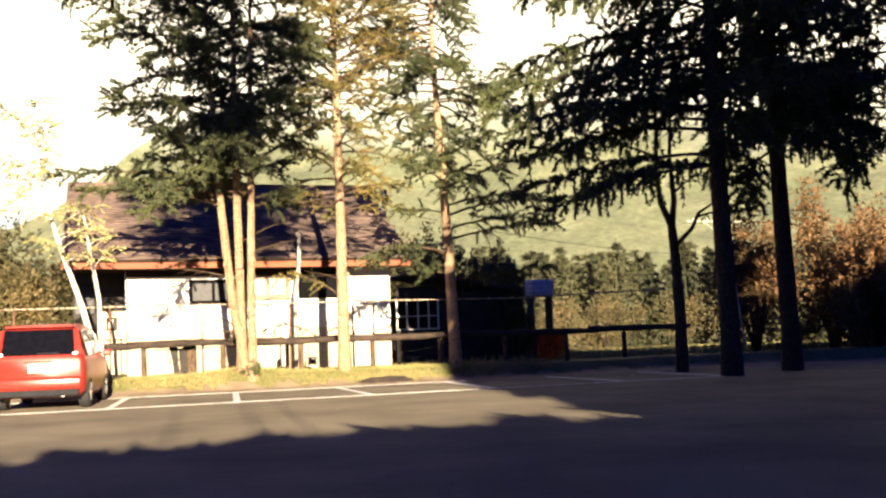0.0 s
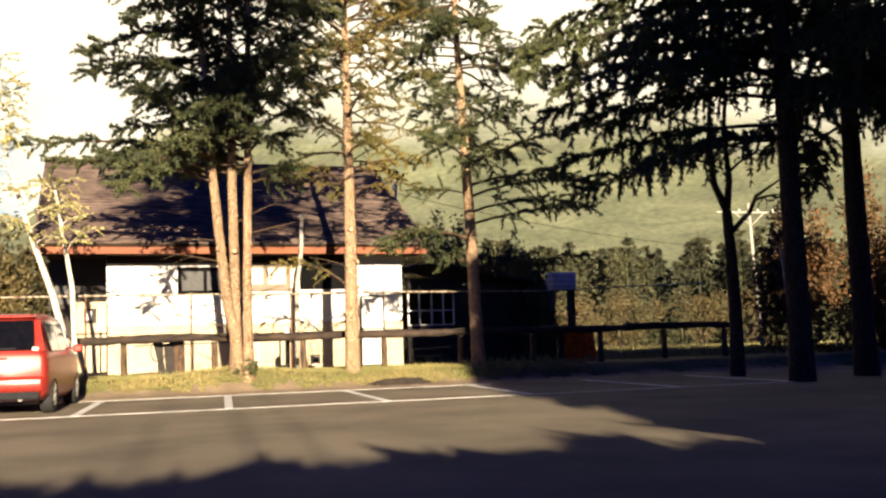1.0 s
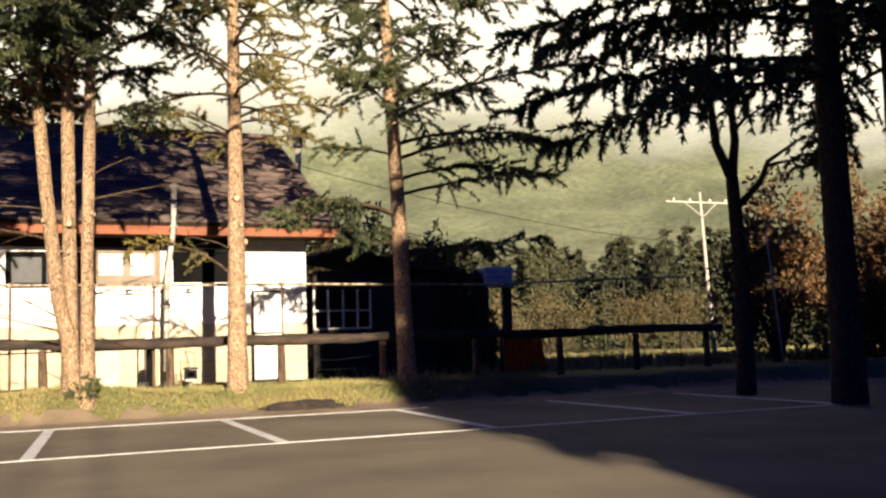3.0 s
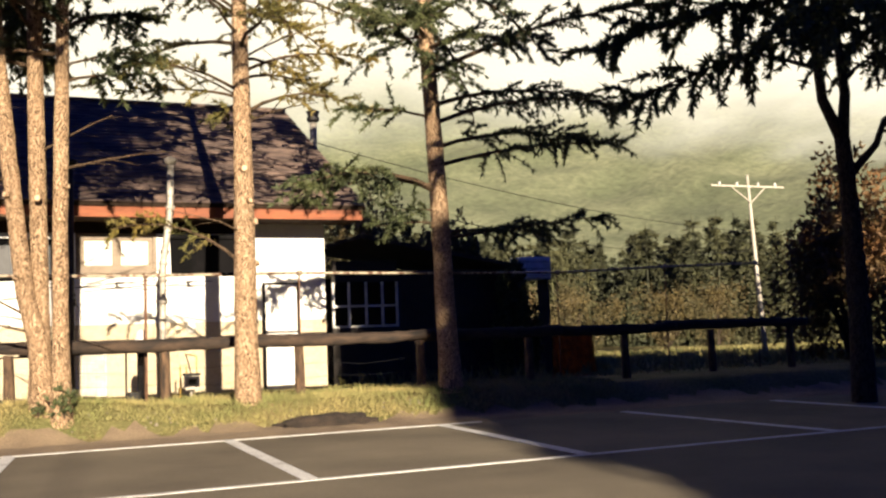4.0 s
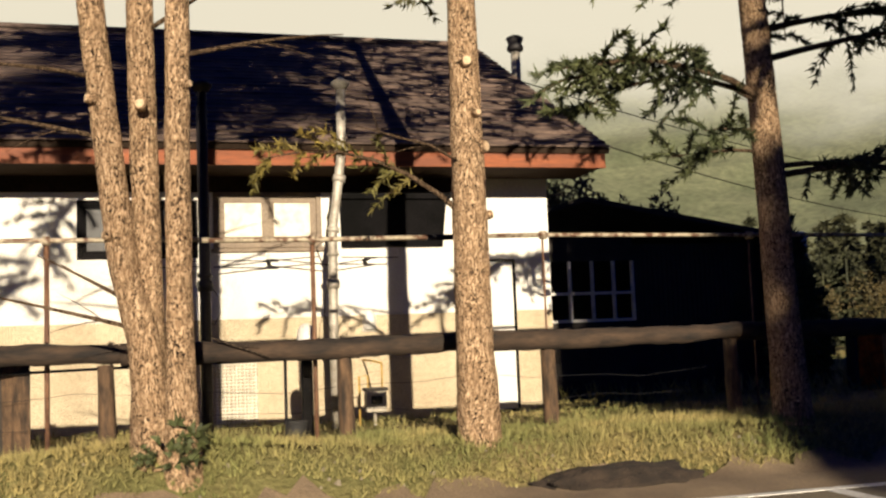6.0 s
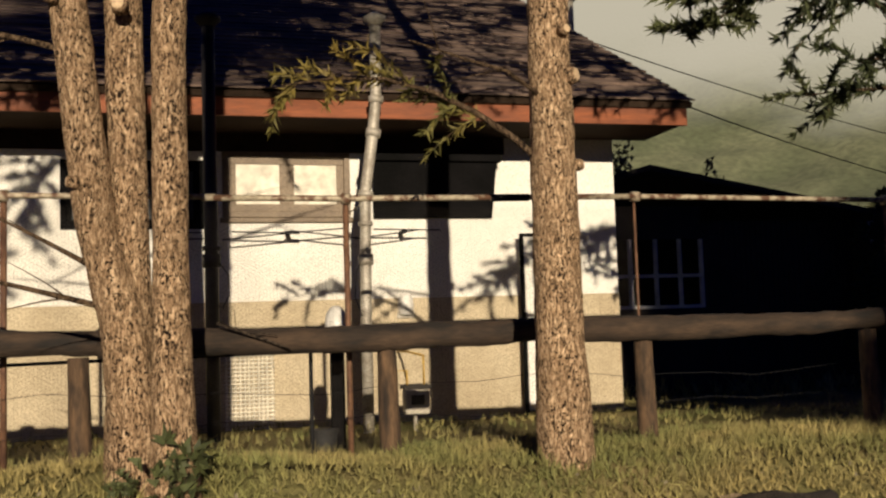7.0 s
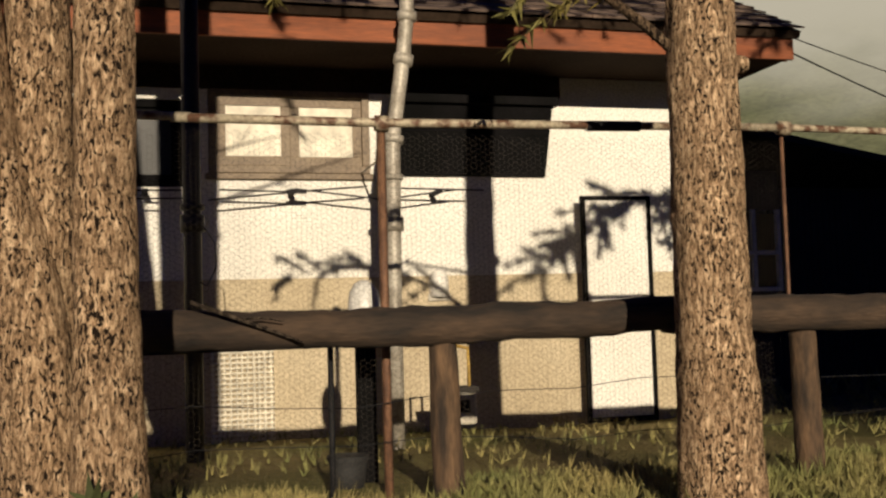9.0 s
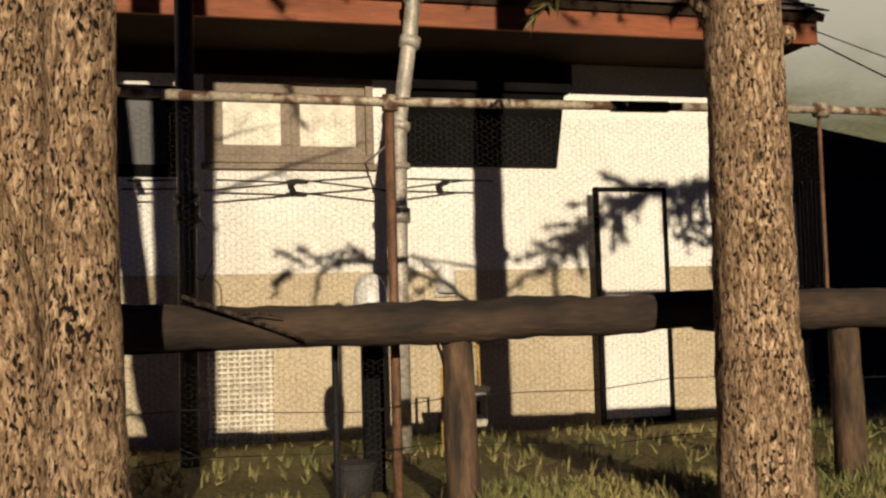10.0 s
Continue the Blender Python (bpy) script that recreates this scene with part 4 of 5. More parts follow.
    tree("broadleaf_tree", "nearly bare forked broadleaf tree in shade", (15.1, 24.7, 0), [(K, [0.19, 0.16, 0.14, 0.12]), (L2, [0.10, 0.085, 0.07, 0.05, 0.02]), (L3, [0.10, 0.08, 0.06, 0.02]), (L4, [0.07, 0.055, 0.045, 0.015])],
         limbs, BARK_GREY, LEAF_OLIVE, 43, sides=12, rows=4, twigs=14, tufts=5, n=3, leaf=0.08, width=0.05, thick=0.05)
    # leaning birch by the red car
    H = [(0.0, 0, -0.1), (-0.05, 0, 0.8), (-0.35, 0, 2.0), (-0.9, 0.1, 3.6), (-1.35, 0.1, 5.2), (-1.6, 0.1, 7.2)]
    H2 = [(0.08, 0, -0.1), (0.1, 0, 1.0), (0.05, 0, 2.2), (-0.15, 0, 3.4), (-0.35, 0, 4.6)]
    limbs = random_limbs(H, 3.0, 7.1, 26, 1.6, rng, rise=0.7, droop=0.9) + random_limbs(H2, 3.0, 4.6, 9, 0.9, rng, rise=0.7, droop=0.7)
    tree("birch_tree", "leaning pale birch with thin pale leaves", (-0.22, 28.0, 0.25), [(H, [0.10, 0.085, 0.075, 0.06, 0.04, 0.015]), (H2, [0.075, 0.06, 0.055, 0.045, 0.02])], limbs, BIRCH, LEAF_BIRCH, 45, sides=12, rows=6,
         twigs=16, tufts=6, n=4, leaf=0.07, width=0.05, twig_len=0.6, thick=0.02)


build_trees()


# ---- shrubs and grass ----
def shrub(name, label, at, size, count, leaf, mat, seed, stems=9):
    rng = np.random.default_rng(seed)
    t = thing(name, label, "shrub", at)
    so, cs, ws = Soup(), [], []
    for i in range(stems):
        az = rng.uniform(0, 6.28)
        p = limb_path((0, 0, -0.05), az, size[2] * rng.uniform(0.7, 1.0), rng.uniform(0.9, 1.5), 0.5, rng, 5)
        p = [Vector((q.x * size[0] / size[2], q.y * size[1] / size[2], q.z)) for q in p]
        so.tube(p, [0.03 * size[2] / 2 * (1 - 0.8 * k / 5) for k in range(6)], 5)
    part("stem_frame", so.mesh("stem_frame"), BARK_GREY, t, smooth=True)
    lumps = [(rng.normal(0, 0.45), rng.normal(0, 0.45), rng.uniform(0.15, 0.9), rng.uniform(0.16, 0.34)) for _ in range(26)]
    for i in range(count):
        lx, ly, lz, lr = lumps[int(rng.integers(len(lumps)))]
        d = rng.normal(0, 1, 3)
        d = d / np.linalg.norm(d) * lr * rng.uniform(0.5, 1.1)
        z = max(0.02, lz + d[2])
        cs.append(((lx + d[0]) * size[0], (ly + d[1]) * size[1], z * size[2]))
        ws.append(d / lr)
    v, f = blades(np.array(cs), np.array(ws), rng, 3, leaf, leaf * 0.6, 0.8)
    part("foliage", mesh_fast("foliage", v, f), mat, t)
    return t


def build_shrubs():
    olive, brown = "olive green shrub thinning in autumn", "reddish brown autumn shrub"
    for i, (x, y, sx, sz) in enumerate([(-9, 36.5, 2.2, 4.8), (-6.3, 35.5, 1.9, 4.0), (-4.3, 37, 1.9, 5.0), (-2.4, 36.2, 1.3, 3.6), (-7.5, 41, 2.8, 7.0), (-12, 38, 2.6, 5.4), (-4.6, 42, 2.2, 6.4)]):
        shrub("shrub", olive, (x, y, 0.05), (sx, 1.4, sz), 5200, 0.16, LEAF_OLIVE, 60 + i)
    for i, (x, y, sx, sz) in enumerate([(23.8, 33.5, 1.9, 5.2), (27.0, 33.0, 2.2, 6.0), (26.0, 29.5, 1.8, 4.4), (30.5, 34, 2.5, 5.5)]):
        shrub("shrub", brown, (x, y, -0.05), (sx, 1.6, sz), 5200, 0.15, LEAF_BROWN, 70 + i)
    for i, (x, y, sx, sz) in enumerate([(26, 57, 2.4, 3.0), (31, 60, 2.6, 3.2), (37, 60, 2.8, 3.2), (22.5, 58, 2.2, 2.8), (42, 62, 3.0, 3.6), (34, 66, 2.8, 3.8)]):
        shrub("shrub", "low orange brown shrub in the meadow", (x, y, -0.1), (sx, 1.2, sz), 2200, 0.15, LEAF_TAN if i % 3 == 0 else LEAF_OLIVE, 80 + i)
    for i, (x, y, sx, sz) in enumerate([(14.3, 48, 1.2, 6.0), (16.5, 49.5, 1.3, 6.2), (18.7, 48.5, 1.2, 5.6), (12.4, 49, 1.1, 5.4), (20.8, 51, 1.2, 4.8)]):
        shrub("shrub", "tall yellowing shrub behind the shed", (x, y, -0.2), (sx, 1.4, sz), 4200, 0.17, LEAF_OLIVE if i % 2 else LEAF_TAN, 110 + i)
    shrub("shrub", "dark evergreen bush beside the shed", (14.25, 34.6, 0.0), (0.42, 0.4, 2.6), 5200, 0.12, NEEDLE, 97)



    shrub("weed", "small green weed at the foot of the larch", (3.72, 27.12, 0.36), (0.18, 0.12, 0.34), 60, 0.09, NEEDLE, 99, 5)
    shrub("weed", "small green weed at the foot of the larch", (3.4, 27.2, 0.40), (0.09, 0.08, 0.13), 60, 0.04, NEEDLE, 100, 5)


build_shrubs()


def build_grass():
    rng = np.random.default_rng(12)
    def lay(n, x0, x1, y0, y1, leaf, width, per):
        x, y = rng.uniform(x0, x1, n), rng.uniform(y0, y1, n)
        keep = np.array([noise.noise(Vector((a * 0.9, b * 0.9, 3))) > -0.25 - 0.5 * (27.2 < b < 28.6) for a, b in zip(x, y)])
        x, y = x[keep], y[keep]
        c = np.array([(a, b, ground_height(a, b) + 0.03) for a, b in zip(x, y)])
        return blades(c, np.tile((0, 0, 1.0), (len(c), 1)), rng, per, leaf, width, 0.45)
    parts = [lay(20000, -9, 12.5, 26.95, 29.2, 0.07, 0.010, 5), lay(2500, -9, 12.5, 27.2, 28.6, 0.13, 0.010, 4), lay(4000, -6, 20, 29.2, 34, 0.09, 0.012, 4), lay(9000, 10, 45, 33, 60, 0.30, 0.05, 4)]
    V, T, o = [], [], 0
    for v, f in parts:
        V.append(v)
        T.append(f + o)
        o += len(v)
    tagged(part("grass", mesh_fast("grass", np.concatenate(V), np.concatenate(T)), GRASS, None), "short dry yellow green grass on the verge", "grass", kind="stuff")
    rng2 = random.Random(4)
    so = Soup()
    for i in range(160):
        x, y = rng2.uniform(-6, 10), rng2.uniform(26.7, 27.6)
        s = rng2.uniform(0.012, 0.035)
        so.tube([(x, y, ground_height(x, y) - 0.005), (x + s * 0.3, y, ground_height(x, y) + s)], [s, s * 0.5], 5)
    tagged(part("gravel", so.mesh("gravel"), ASPHALT, None), "loose grey grit along the verge edge", "gravel", kind="stuff")


build_grass()


# ---- car ----
def lofted(stations):
    """Body shell from rings at (y, bottom, belt, top, half width at belt, at top)."""
    bm = bmesh.new()
    rings = []
    for y, zb, zm, zt, wm, wt in stations:
        h = zm - zb
        half = [(wm * 0.86, zb), (wm * 0.97, zb + 0.10), (wm, zb + 0.45 * h), (wm * 0.985, zm - 0.08), (wm * 0.965, zm), (wt + 0.5 * (wm * 0.965 - wt) * 0.5, zm + 0.55 * (zt - zm)), (wt, zt - 0.06 * min(1, (zt - zm) * 3)), (wt * 0.86, zt), (wt * 0.4, zt + 0.012)]
        ring = [bm.verts.new((x, y, z)) for x, z in half] + [bm.verts.new((-x, y, z)) for x, z in half[::-1]]
        rings.append(ring)
    n = len(rings[0])
    for a, b in zip(rings, rings[1:]):
        for i in range(n):
            bm.faces.new((a[i], b[i], b[(i + 1) % n], a[(i + 1) % n]))
    bm.faces.new(rings[0])
    bm.faces.new(rings[-1][::-1])
    bmesh.ops.recalc_face_normals(bm, faces=bm.faces)
    return bm


def panel(points, thick=(0, 0.012, 0)):
    bm = bmesh.new()
    f = bm.faces.new([bm.verts.new(p) for p in points])
    ex = bmesh.ops.extrude_face_region(bm, geom=[f])
    bmesh.ops.translate(bm, verts=[g for g in ex["geom"] if isinstance(g, bmesh.types.BMVert)], vec=thick)
    bmesh.ops.recalc_face_normals(bm, faces=bm.faces)
    return bm


def build_car():
    c = thing("car", "red compact people carrier parked nose first in a bay", "car", (-1.1, 24.5, 0))
    st = [(-2.0, 0.40, 0.96, 0.99, 0.80, 0.72), (-1.96, 0.30, 1.0, 1.06, 0.84, 0.74), (-1.86, 0.27, 1.02, 1.30, 0.855, 0.71), (-1.74, 0.25, 1.03, 1.58, 0.86, 0.68), (-1.55, 0.23, 1.03, 1.66, 0.86, 0.66), (-0.6, 0.2, 1.01, 1.70, 0.86, 0.655),
          (0.4, 0.2, 0.99, 1.66, 0.86, 0.66), (0.75, 0.2, 0.98, 1.52, 0.86, 0.68), (1.25, 0.22, 0.96, 1.06, 0.86, 0.76), (1.7, 0.25, 0.86, 0.93, 0.84, 0.72), (1.95, 0.32, 0.72, 0.76, 0.78, 0.66)]
    part("body", lofted(st), RED, c, smooth=True)
    part("spoiler", boxed(-0.62, 0.62, -1.84, -1.60, 1.615, 1.665, 0.02), RED, c)
    part("rear_window", panel([(-0.66, -1.975, 1.08), (0.66, -1.975, 1.08), (0.61, -1.80, 1.575), (-0.61, -1.80, 1.575)]), CAR_GLASS, c, "dark rear window")
    part("bumper", boxed(-0.82, 0.82, -2.05, -1.86, 0.38, 0.66, 0.075), RED, c, smooth=True)
    part("diffuser", boxed(-0.74, 0.74, -2.03, -1.85, 0.27, 0.41, 0.03), TRIM, c, "black lower bumper")
    part("number_plate", boxed(-0.17, 0.17, -2.025, -1.995, 0.74, 0.90, 0.006), WHITE, c, "pale number plate")
    part("wiper", boxed(-0.02, 0.38, -1.985, -1.97, 1.10, 1.12), TRIM, c)
    part("tailgate_handle", boxed(-0.25, 0.25, -2.02, -1.985, 0.93, 0.965, 0.01), RED, c)
    for sx in (-1, 1):
        part("tail_lamp", panel([(sx * 0.685, -1.965, 1.06), (sx * 0.80, -1.93, 1.06), (sx * 0.70, -1.76, 1.56), (sx * 0.63, -1.79, 1.56)][::sx], (0, -0.02, 0.01)), LAMP_RED, c, "red tail lamp")
        part("tail_lamp", boxed(*sorted((sx * 0.62, sx * 0.72)), -1.995, -1.90, 1.07, 1.13, 0.015), LAMP_CLEAR, c, "clear reversing lamp")
        part("wing_mirror", boxed(*sorted((sx * 0.86, sx * 1.03)), 0.72, 0.86, 1.0, 1.14, 0.03), RED, c)
        for y0, y1, k in ((-1.55, -0.75, 0), (-0.70, 0.15, 0), (0.20, 0.78, 1)):
            z1 = 1.56
            pts = [(sx * 0.845, y0, 1.05), (sx * 0.845, y1 + 0.15 * k, 1.05), (sx * 0.70, y1 - 0.1 * k, z1 - 0.08 * k), (sx * 0.70, y0 + 0.02, z1)]
            part("side_window", panel(pts, (sx * 0.012, 0, 0.003)), CAR_GLASS, c)
        for y in (-1.28, 1.28):
            w = part("wheel", Soup().tube([(sx * 0.66, y, 0.31), (sx * 0.85, y, 0.31)], 0.19, 20).mesh("wheel"), FLUE, c, "alloy wheel")
            ty = Soup().tube([(sx * 0.66, y, 0.31), (sx * 0.68, y, 0.31), (sx * 0.84, y, 0.31), (sx * 0.865, y, 0.31)], [0.27, 0.305, 0.305, 0.27], 26, cap=False)
            ty.tube([(sx * 0.845, y, 0.31), (sx * 0.866, y, 0.31)], [0.20, 0.27], 26, cap=False)
            part("tyre", ty.mesh("tyre"), RUBBER, w, smooth=True)
            for k in range(5):
                a = 2 * math.pi * k / 5
                part("spoke", Soup().tube([(sx * 0.853, y, 0.31), (sx * 0.853, y + 0.18 * math.cos(a), 0.31 + 0.18 * math.sin(a))], [0.03, 0.02], 5).mesh("spoke"), FLUE, w)
    part("windscreen", panel([(-0.72, 1.27, 1.07), (0.72, 1.27, 1.07), (0.66, 0.72, 1.56), (-0.66, 0.72, 1.56)], (0, 0.01, 0.012)), CAR_GLASS, c)
    pipe("exhaust", [(0.45, -2.02, 0.27), (0.45, -1.6, 0.27)], 0.028, FLUE, c)

    c.scale = (1.09, 1, 1.05)
    c.rotation_euler.z = radians(-7.0)

build_car()


# ---- things along the house wall ----
def flue(name, label, path, r, mat, collars, cap_z):
    f = thing(name, label, "flue")
    part("pipe", Soup().tube(path, [r] * len(path), 14).mesh("pipe"), mat, f, smooth=True)
    for p, q in collars:
        part("collar", Soup().tube([p, q], [r * 1.35, r * 1.35], 14).mesh("collar"), mat, f, smooth=True)
    x, y, z = path[-1]
    part("cowl", Soup().tube([(x, y, z - 0.02), (x, y, z + 0.05), (x, y, z + 0.08), (x, y, z + 0.14)], [r * 1.1, r * 2.0, r * 2.0, r * 0.5], 14).mesh("cowl"), POLE if mat is FLUE else mat, f, smooth=True)
    for z in (1.2, 2.6):
        part("bracket", Soup().tube([(path[0][0], path[0][1], z), (path[0][0], 32.95, z)], [0.01, 0.01], 6).mesh("bracket"), mat, f)
    return f


def build_wall_things():
    flue("stove_flue", "galvanised stove flue with a cowl by the wall", [(5.60, 31.55, 0.1), (5.60, 31.55, 1.4), (5.62, 31.55, 2.70), (5.72, 31.55, 3.36), (5.76, 31.55, 3.7), (5.77, 31.55, 4.5)], 0.06, FLUE,
         [((5.61, 31.55, 1.95), (5.61, 31.55, 2.06)), ((5.615, 31.55, 2.36), (5.615, 31.55, 2.40)), ((5.62, 31.55, 2.66), (5.63, 31.55, 2.72)), ((5.715, 31.55, 3.3), (5.73, 31.55, 3.38)), ((5.76, 31.55, 3.66), (5.762, 31.55, 3.73))], 4.4)
    flue("stove_flue", "black sooty stove flue with a cowl by the wall", [(4.05, 31.55, 0.1), (4.05, 31.55, 2.0), (4.04, 31.55, 4.42)], 0.068, FLUE_DARK,
         [((4.05, 31.55, 1.95), (4.05, 31.55, 2.08)), ((4.05, 31.55, 2.12), (4.05, 31.55, 2.16))], 4.4)
    f = thing("vent_pipe", "metal vent pipe with a round cowl on the gable", "vent pipe", (9.75, 35.9, 0))
    part("pipe", Soup().tube([(0, 0, 2.2), (0, 0, 6.45)], 0.085, 14).mesh("pipe"), FLUE, f, smooth=True)
    part("cowl", Soup().tube([(0, 0, 6.36), (0, 0, 6.40), (0, 0, 6.46), (0, 0, 6.50), (0, 0, 6.62), (0, 0, 6.66)], [0.10, 0.15, 0.15, 0.12, 0.16, 0.09], 14).mesh("cowl"), FLUE_DARK, f, smooth=True)
    for z in (2.6, 4.6):
        part("bracket", boxed(-0.72, 0, -0.02, 0.02, z, z + 0.03), FLUE, f)
    # clothes drying arms, scissor fashion
    f = thing("drying_rack", "dark thin folding drying arms on the house wall", "drying rack", (0, 32.62, 0))
    for a, b in (((4.2, 2.32), (5.05, 2.40)), ((4.3, 2.41), (5.05, 2.39)), ((4.9, 2.39), (5.6, 2.445)), ((4.95, 2.42), (5.72, 2.33)), ((5.69, 2.32), (6.45, 2.42)), ((5.9, 2.43), (6.7, 2.415)), ((3.6, 2.40), (3.98, 2.405)), ((3.55, 2.33), (4.15, 2.335))):
        pipe("arm", [(a[0], 0, a[1]), (b[0], 0.0, b[1])], 0.009, TRIM, f, sides=6)
    part("hinge", boxed(4.88, 5.06, -0.02, 0.02, 2.38, 2.415, 0.005), TRIM, f)
    for x in (3.65, 4.92, 6.25):
        part("mount", boxed(x, x + 0.05, 0.0, 0.30, 2.39, 2.42), TRIM, f)
    # dark framed screen door leaning at the wall
    f = thing("screen_door", "white panel door in a thin black frame by the wall", "door")
    x0, x1, y, z0, z1 = 7.70, 8.43, 32.72, 0.2, 2.375
    for a, b, c, d in ((x0, x1, z1 - 0.04, z1), (x0, x1, z0, z0 + 0.05), (x0, x0 + 0.045, z0 + 0.05, z1 - 0.04), (x1 - 0.04, x1, z0 + 0.05, z1 - 0.04)):
        part("frame_bar", boxed(a, b, y - 0.03, y + 0.02, c, d, 0.004), DARK, f, "black frame bar")
    part("panel", boxed(x0 + 0.045, x1 - 0.04, y - 0.005, y + 0.01, z0 + 0.05, z1 - 0.04), WALL, f)
    part("hinge", boxed(x1 - 0.04, x1, y + 0.02, y + 0.2, 1.9, 1.94), DARK, f)
    # white hood of a wall vent
    g = thing("vent_hood", "small white rounded vent hood on the house wall", "vent hood", (6.32, 32.9, 1.42))
    hood = Soup().tube([(0, 0.0, 0.02), (0, 0.0, 0.16), (0, 0.01, 0.22), (0, 0.02, 0.255), (0, 0.04, 0.27)], [0.095, 0.095, 0.085, 0.055, 0.015], 18)
    part("hood", hood.mesh("hood"), WHITE, g, smooth=True)
    part("flange", boxed(-0.11, 0.11, -0.02, 0.0, -0.02, 0.05, 0.006), FLUE, g)
    # gas meter on its pipe
    m = thing("gas_meter", "grey gas meter on yellow pipes by the fence", "gas meter", (6.09, 31.5, 0))
    part("case", boxed(-0.13, 0.13, -0.09, 0.09, 0.40, 0.66, 0.025), POLE, m)
    part("dial", boxed(-0.07, 0.07, -0.1, -0.085, 0.5, 0.6, 0.006), DARK, m)
    part("cover", boxed(-0.15, 0.15, -0.1, 0.1, 0.66, 0.70, 0.01), SHED, m)
    pipe("pipe", [(0.09, 0, 0.68), (0.09, 0, 1.0), (0.12, 0.9, 1.02), (0.12, 1.4, 1.02)], 0.014, YELLOW, m, "yellow gas pipe")
    pipe("pipe", [(-0.09, 0, 0.68), (-0.09, 0, 0.85), (-0.20, 0, 0.85), (-0.2, 0, 0.1)], 0.014, YELLOW, m, "yellow gas pipe")
    pipe("stand", [(0, 0.05, 0.1), (0, 0.05, 0.42)], 0.02, FLUE, m)
    # woven lattice panel
    w = thing("woven_screen", "cream woven lattice screen leaning on the wall", "screen", (4.215, 32.84, 0.1))
    part("backing", boxed(0.0, 0.55, 0.03, 0.04, 0, 1.0), BEIGE, w)
    for i in range(11):
        x = 0.02 + 0.05 * i
        pipe("stake", [(x + 0.004 * math.sin(i * 2), 0.0 + 0.008 * (-1) ** i, 1.0 * k / 12) for k in range(13)], 0.011, CURTAIN, w, sides=6)
    for j in range(22):
        z = 0.03 + 0.045 * j
        part("weaver", Soup().tube([(0.55 * k / 24, 0.010 * math.sin(math.pi * k * 11 / 12 + math.pi * j), z) for k in range(25)], 0.0125, 5).mesh("weaver"), CURTAIN, w, smooth=True)
    # dark iron stake, bucket, leaning boards
    s = thing("iron_stake", "black square iron stake behind the barrier", "post", (4.97, 29.45, 0))
    part("shaft", boxed(-0.055, 0.055, -0.04, 0.04, 0.1, 1.14, 0.006), DARK, s)
    part("plate", boxed(-0.08, 0.08, -0.06, 0.06, 1.14, 1.16, 0.004), DARK, s)
    part("cap", Soup().tube([(0, 0, 1.16), (0, 0, 1.34), (0, 0, 1.42), (0, 0, 1.47), (0, 0, 1.49)], [0.09, 0.095, 0.085, 0.055, 0.02], 18).mesh("cap"), WHITE, s, "white rounded cap", smooth=True)
    b = thing("bucket", "small black plastic bucket in the grass", "bucket", (4.83, 29.3, 0.3))
    so = Soup().tube([(0, 0, 0), (0, 0, 0.2)], [0.085, 0.11], 18)
    part("pail", so.mesh("pail"), RUBBER, b, smooth=True)
    part("rim", Soup().tube([(0, 0, 0.19), (0, 0, 0.215)], [0.118, 0.118], 18).mesh("rim"), RUBBER, b)
    p = thing("board_pile", "dark old boards leaning on the fence", "boards", (2.1, 28.95, 0.2))
    rng = random.Random(6)
    for i in range(6):
        bm = boxed(-0.07, 0.07, -0.012, 0.012, 0, 0.95 + 0.18 * rng.random(), 0.004)
        bm.transform(Matrix.Translation((-0.28 + 0.1 * i, 0.05 - 0.05 * (i % 3), 0)) @ Matrix.Rotation(rng.uniform(-0.3, 0.05), 4, "Y") @ Matrix.Rotation(-0.12, 4, "X"))
        part("board", bm, WOOD_UP if i in (4, 5) else SHED, p)
    h = thing("hose_coil", "black hose coil hung on the fence post", "hose", (1.75, 28.92, 0.95))
    for k in range(5):
        part("loop", Soup().tube([(0.17 * math.cos(2 * math.pi * i / 20), 0.012 * k, 0.24 * math.sin(2 * math.pi * i / 20)) for i in range(21)], 0.014, 6).mesh("loop"), RUBBER, h, smooth=True)
    # thin cable down the wall flue
    c = thing("cable", "thin dark cable looped beside the flue", "cable", (0, 31.4, 0))
    part("wire", Soup().tube([(4.12, 0.1, 2.0), (4.21, 0.1, 1.87), (4.22, 0.1, 1.68), (4.15, 0.1, 1.54), (4.10, 0.1, 1.57)], 0.006, 6).mesh("wire"), TRIM, c, smooth=True)
    part("wire", Soup().tube([(5.55, 0.1, 2.0), (5.5, 0.1, 1.87), (5.48, 0.1, 1.62), (5.55, 0.1, 1.42)], 0.006, 6).mesh("wire"), TRIM, c, smooth=True)


YELLOW = material("yellow_pipe_paint", (0.55, 0.36, 0.08), (0.4, 0.24, 0.06), 0.6, 8, 50, 0.2)
build_wall_things()


# ---- shed, pole, wires ----
# bright orange carries the sunlight in its colour, as the panel lies shaded
ORANGE = material("sunlit_orange", (0.75, 0.28, 0.05), (0.42, 0.12, 0.025), 0.7, 5, 40, 0.3)


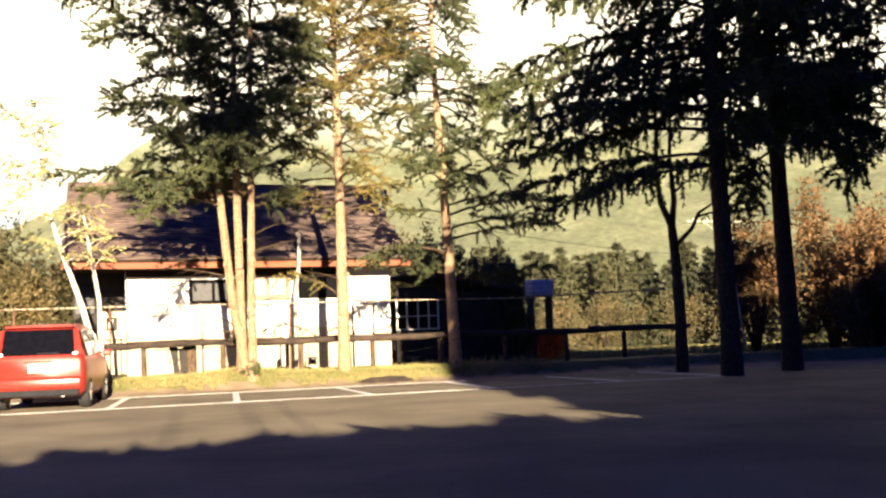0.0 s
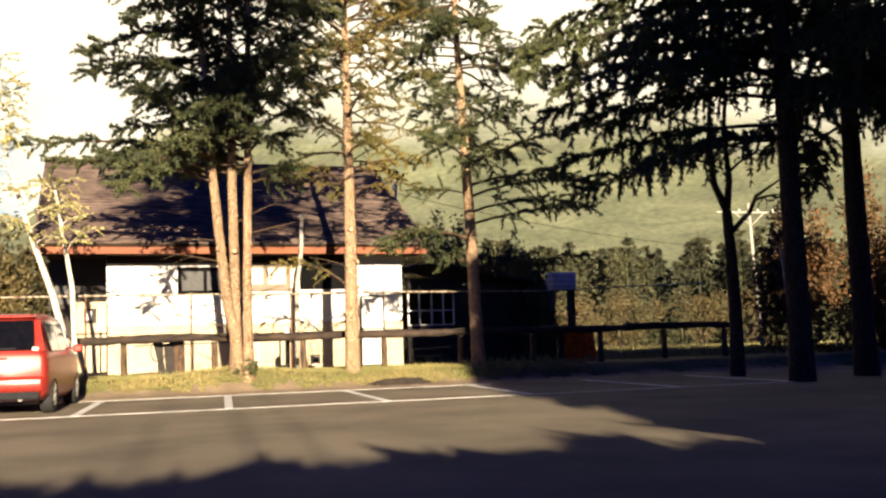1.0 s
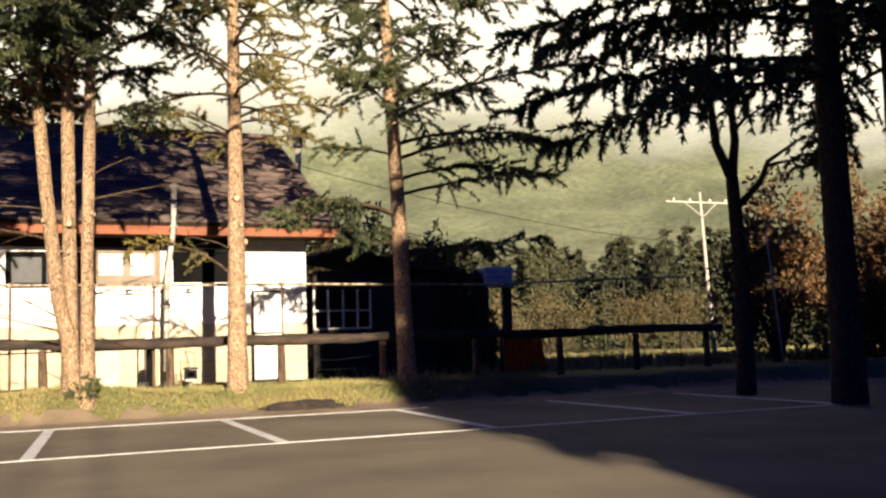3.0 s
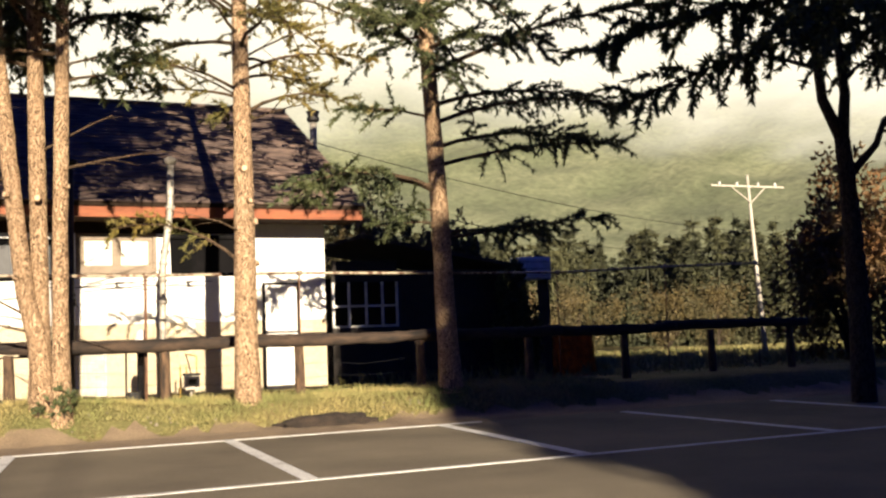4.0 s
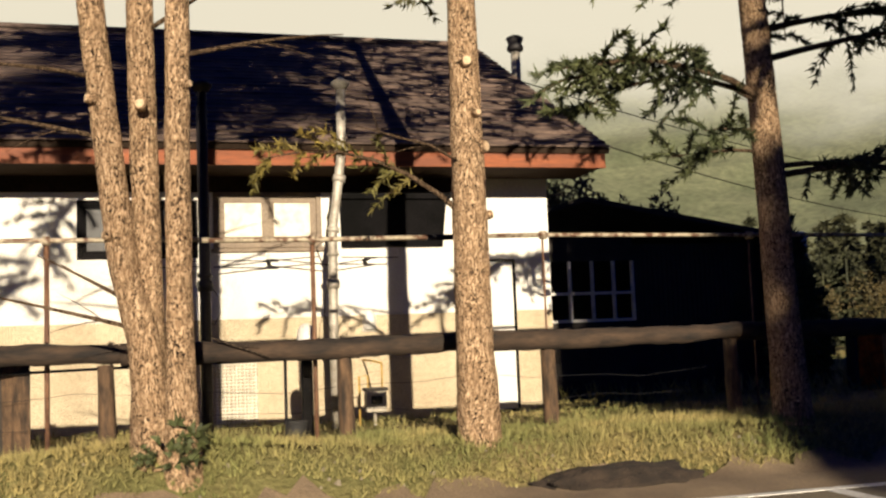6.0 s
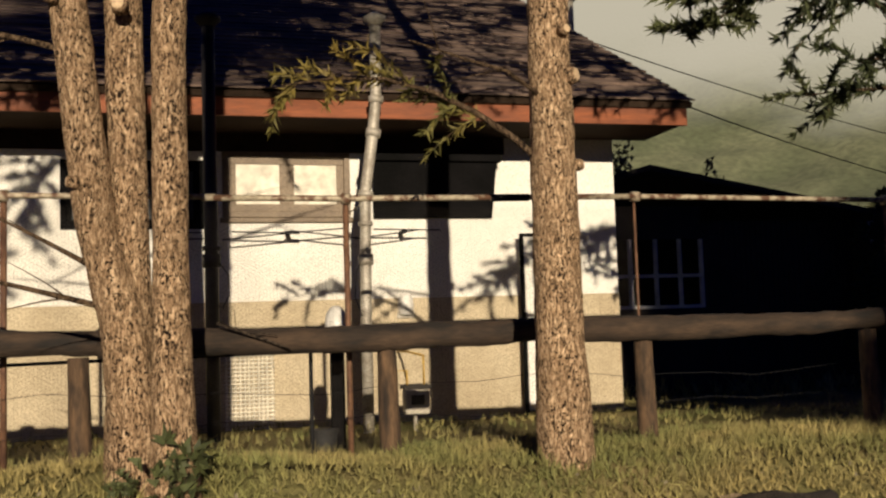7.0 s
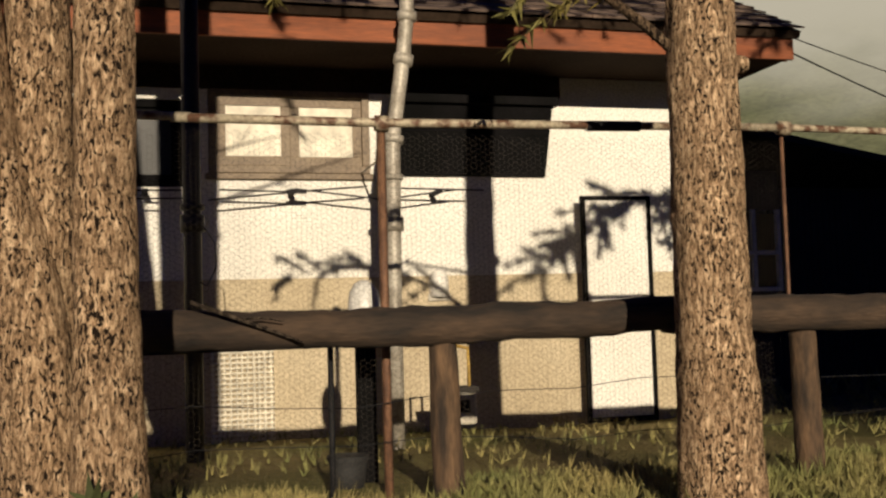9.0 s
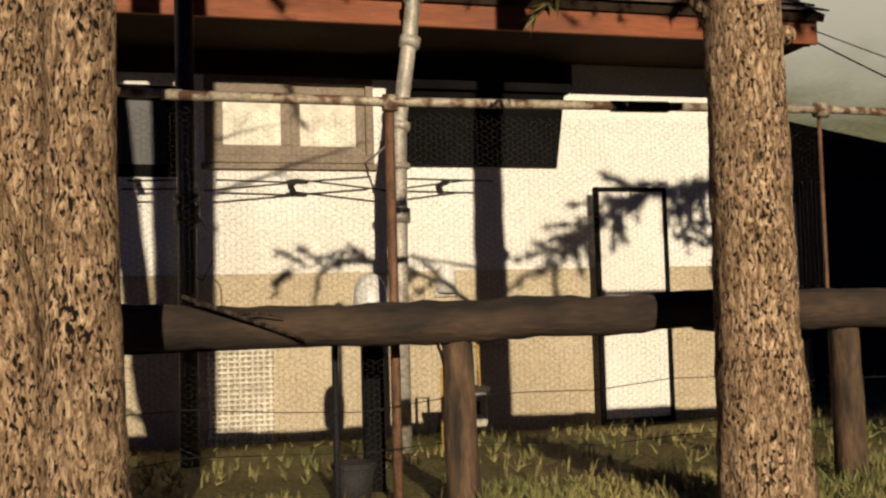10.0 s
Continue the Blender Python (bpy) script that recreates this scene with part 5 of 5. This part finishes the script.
def build_shed():
    s = thing("shed", "low dark timber shed with a felt roof in shade", "shed")
    x0, x1, y0, y1 = 9.9, 14.3, 35.2, 38.6
    bm = bmesh.new()
    ridge, zl, zr = (10.5, 3.58), 3.3, 2.86
    prof = [(x0 - 0.4, zl), ridge, (x1 + 0.3, zr)]
    top = [[bm.verts.new((x, y, z)) for x, z in prof] for y in (y0 - 0.4, y1 + 0.4)]
    bot = [[bm.verts.new((x, y, z - 0.09)) for x, z in prof] for y in (y0 - 0.4, y1 + 0.4)]
    for i in range(2):
        bm.faces.new((top[0][i], top[0][i + 1], top[1][i + 1], top[1][i]))
        bm.faces.new((bot[0][i + 1], bot[0][i], bot[1][i], bot[1][i + 1]))
        for r, t in ((0, 1), (1, -1)):
            a = (bot[r][i], bot[r][i + 1], top[r][i + 1], top[r][i])
            bm.faces.new(a if t > 0 else a[::-1])
    for i in (0, 2):
        bm.faces.new((top[0][i], top[1][i], bot[1][i], bot[0][i]) if i == 0 else (top[1][i], top[0][i], bot[0][i], bot[1][i]))
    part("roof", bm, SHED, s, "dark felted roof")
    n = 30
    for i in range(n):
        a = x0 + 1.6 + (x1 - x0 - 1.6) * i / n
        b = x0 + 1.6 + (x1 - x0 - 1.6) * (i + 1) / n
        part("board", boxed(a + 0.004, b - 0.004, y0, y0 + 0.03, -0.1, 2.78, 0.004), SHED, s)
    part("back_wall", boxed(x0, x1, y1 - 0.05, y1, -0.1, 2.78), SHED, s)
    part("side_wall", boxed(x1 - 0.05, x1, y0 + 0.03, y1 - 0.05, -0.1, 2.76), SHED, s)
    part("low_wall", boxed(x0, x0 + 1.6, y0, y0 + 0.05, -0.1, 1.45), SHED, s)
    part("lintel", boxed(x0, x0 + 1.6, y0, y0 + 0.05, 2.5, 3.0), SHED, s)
    for x in (x0, x0 + 0.38, x0 + 0.8, x0 + 1.2, x0 + 1.56):
        part("mullion", boxed(x, x + 0.05, y0 - 0.01, y0 + 0.05, 1.45, 2.5), WHITE, s, "white window bar")
    for z in (1.45, 1.92):
        part("mullion", boxed(x0, x0 + 1.6, y0 - 0.012, y0 + 0.048, z, z + 0.05), WHITE, s, "white window bar")
    u = thing("storage_tank", "pale grey ribbed tank beside the shed", "tank", (17.55, 39.8, 0))
    part("shell", boxed(-0.5, 0.5, -0.4, 0.4, 2.75, 3.42, 0.06), WHITE, u)
    for z in (2.85, 3.05, 3.25):
        part("rib", boxed(-0.52, 0.52, -0.42, 0.42, z, z + 0.03, 0.008), FLUE, u)
    for x in (-0.42, 0.42):
        part("leg", boxed(x - 0.04, x + 0.04, -0.3, 0.3, -0.3, 2.75), SHED, u)
    # added panel in place of a sunlit orange patch of unknown kind
    r = thing("orange_panel", "orange panel standing in for an unidentified sunlit patch beyond the fence", "metal sheet", (15.12, 33.3, 0.1))
    bm = bmesh.new()
    nx = 40
    lo = [bm.verts.new((-0.6 + 1.2 * i / nx, 0.015 * math.sin(i * 1.3), 0.05)) for i in range(nx + 1)]
    hi = [bm.verts.new((-0.6 + 1.2 * i / nx, 0.2 + 0.015 * math.sin(i * 1.3), 1.15)) for i in range(nx + 1)]
    for i in range(nx):
        bm.faces.new((lo[i], lo[i + 1], hi[i + 1], hi[i]))
    bmesh.ops.solidify(bm, geom=bm.faces[:], thickness=0.006)
    part("sheet", bm, ORANGE, r, smooth=True)
    part("stake", boxed(-0.64, -0.6, 0.0, 0.25, -0.1, 1.0), SHED, r)


build_shed()


def build_pole():
    p = thing("utility_pole", "pale utility pole with a braced crossarm", "utility pole", (28.6, 42.9, -0.2))
    part("shaft", Soup().tube([(0.4, 0, 0), (0.22, 0, 3.0), (0, 0, 6.95)], [0.11, 0.075, 0.05], 12).mesh("shaft"), POLE, p, smooth=True)
    part("crossarm", boxed(-1.7, 1.7, -0.04, 0.03, 6.49, 6.55, 0.008), POLE, p)
    for sx in (-1, 1):
        part("brace", Soup().tube([(sx * 0.8, -0.03, 6.5), (0.05, -0.08, 5.9)], 0.022, 6).mesh("brace"), POLE, p)
        for k in (0.5, 1.3):
            part("insulator", Soup().tube([(sx * k, 0, 6.56), (sx * k, 0, 6.62), (sx * k, 0, 6.68)], [0.03, 0.05, 0.03], 8).mesh("insulator"), WHITE, p)
    q = thing("stake_pole", "thin pale leaning pole in the meadow", "pole", (20.55, 30.1, -0.1))
    part("shaft", Soup().tube([(0.5, 0.1, 0), (0, 0, 3.8)], [0.035, 0.022], 8).mesh("shaft"), POLE, q, smooth=True)
    w = thing("power_line", "thin dark power line slung from the gable across the meadow", "cable")
    for a, b, sag in (((9.62, 36.2, 6.0), (28.6, 42.9, 4.6), 0.35), ((9.58, 33.0, 4.25), (28.6, 42.9, 3.9), 0.5)):
        a, b = Vector(a), Vector(b)
        pts = [a.lerp(b, i / 24) - Vector((0, 0, sag * 4 * (i / 24) * (1 - i / 24))) for i in range(25)]
        part("wire", Soup().tube(pts, 0.010, 5).mesh("wire"), TRIM, w, smooth=True)


build_pole()
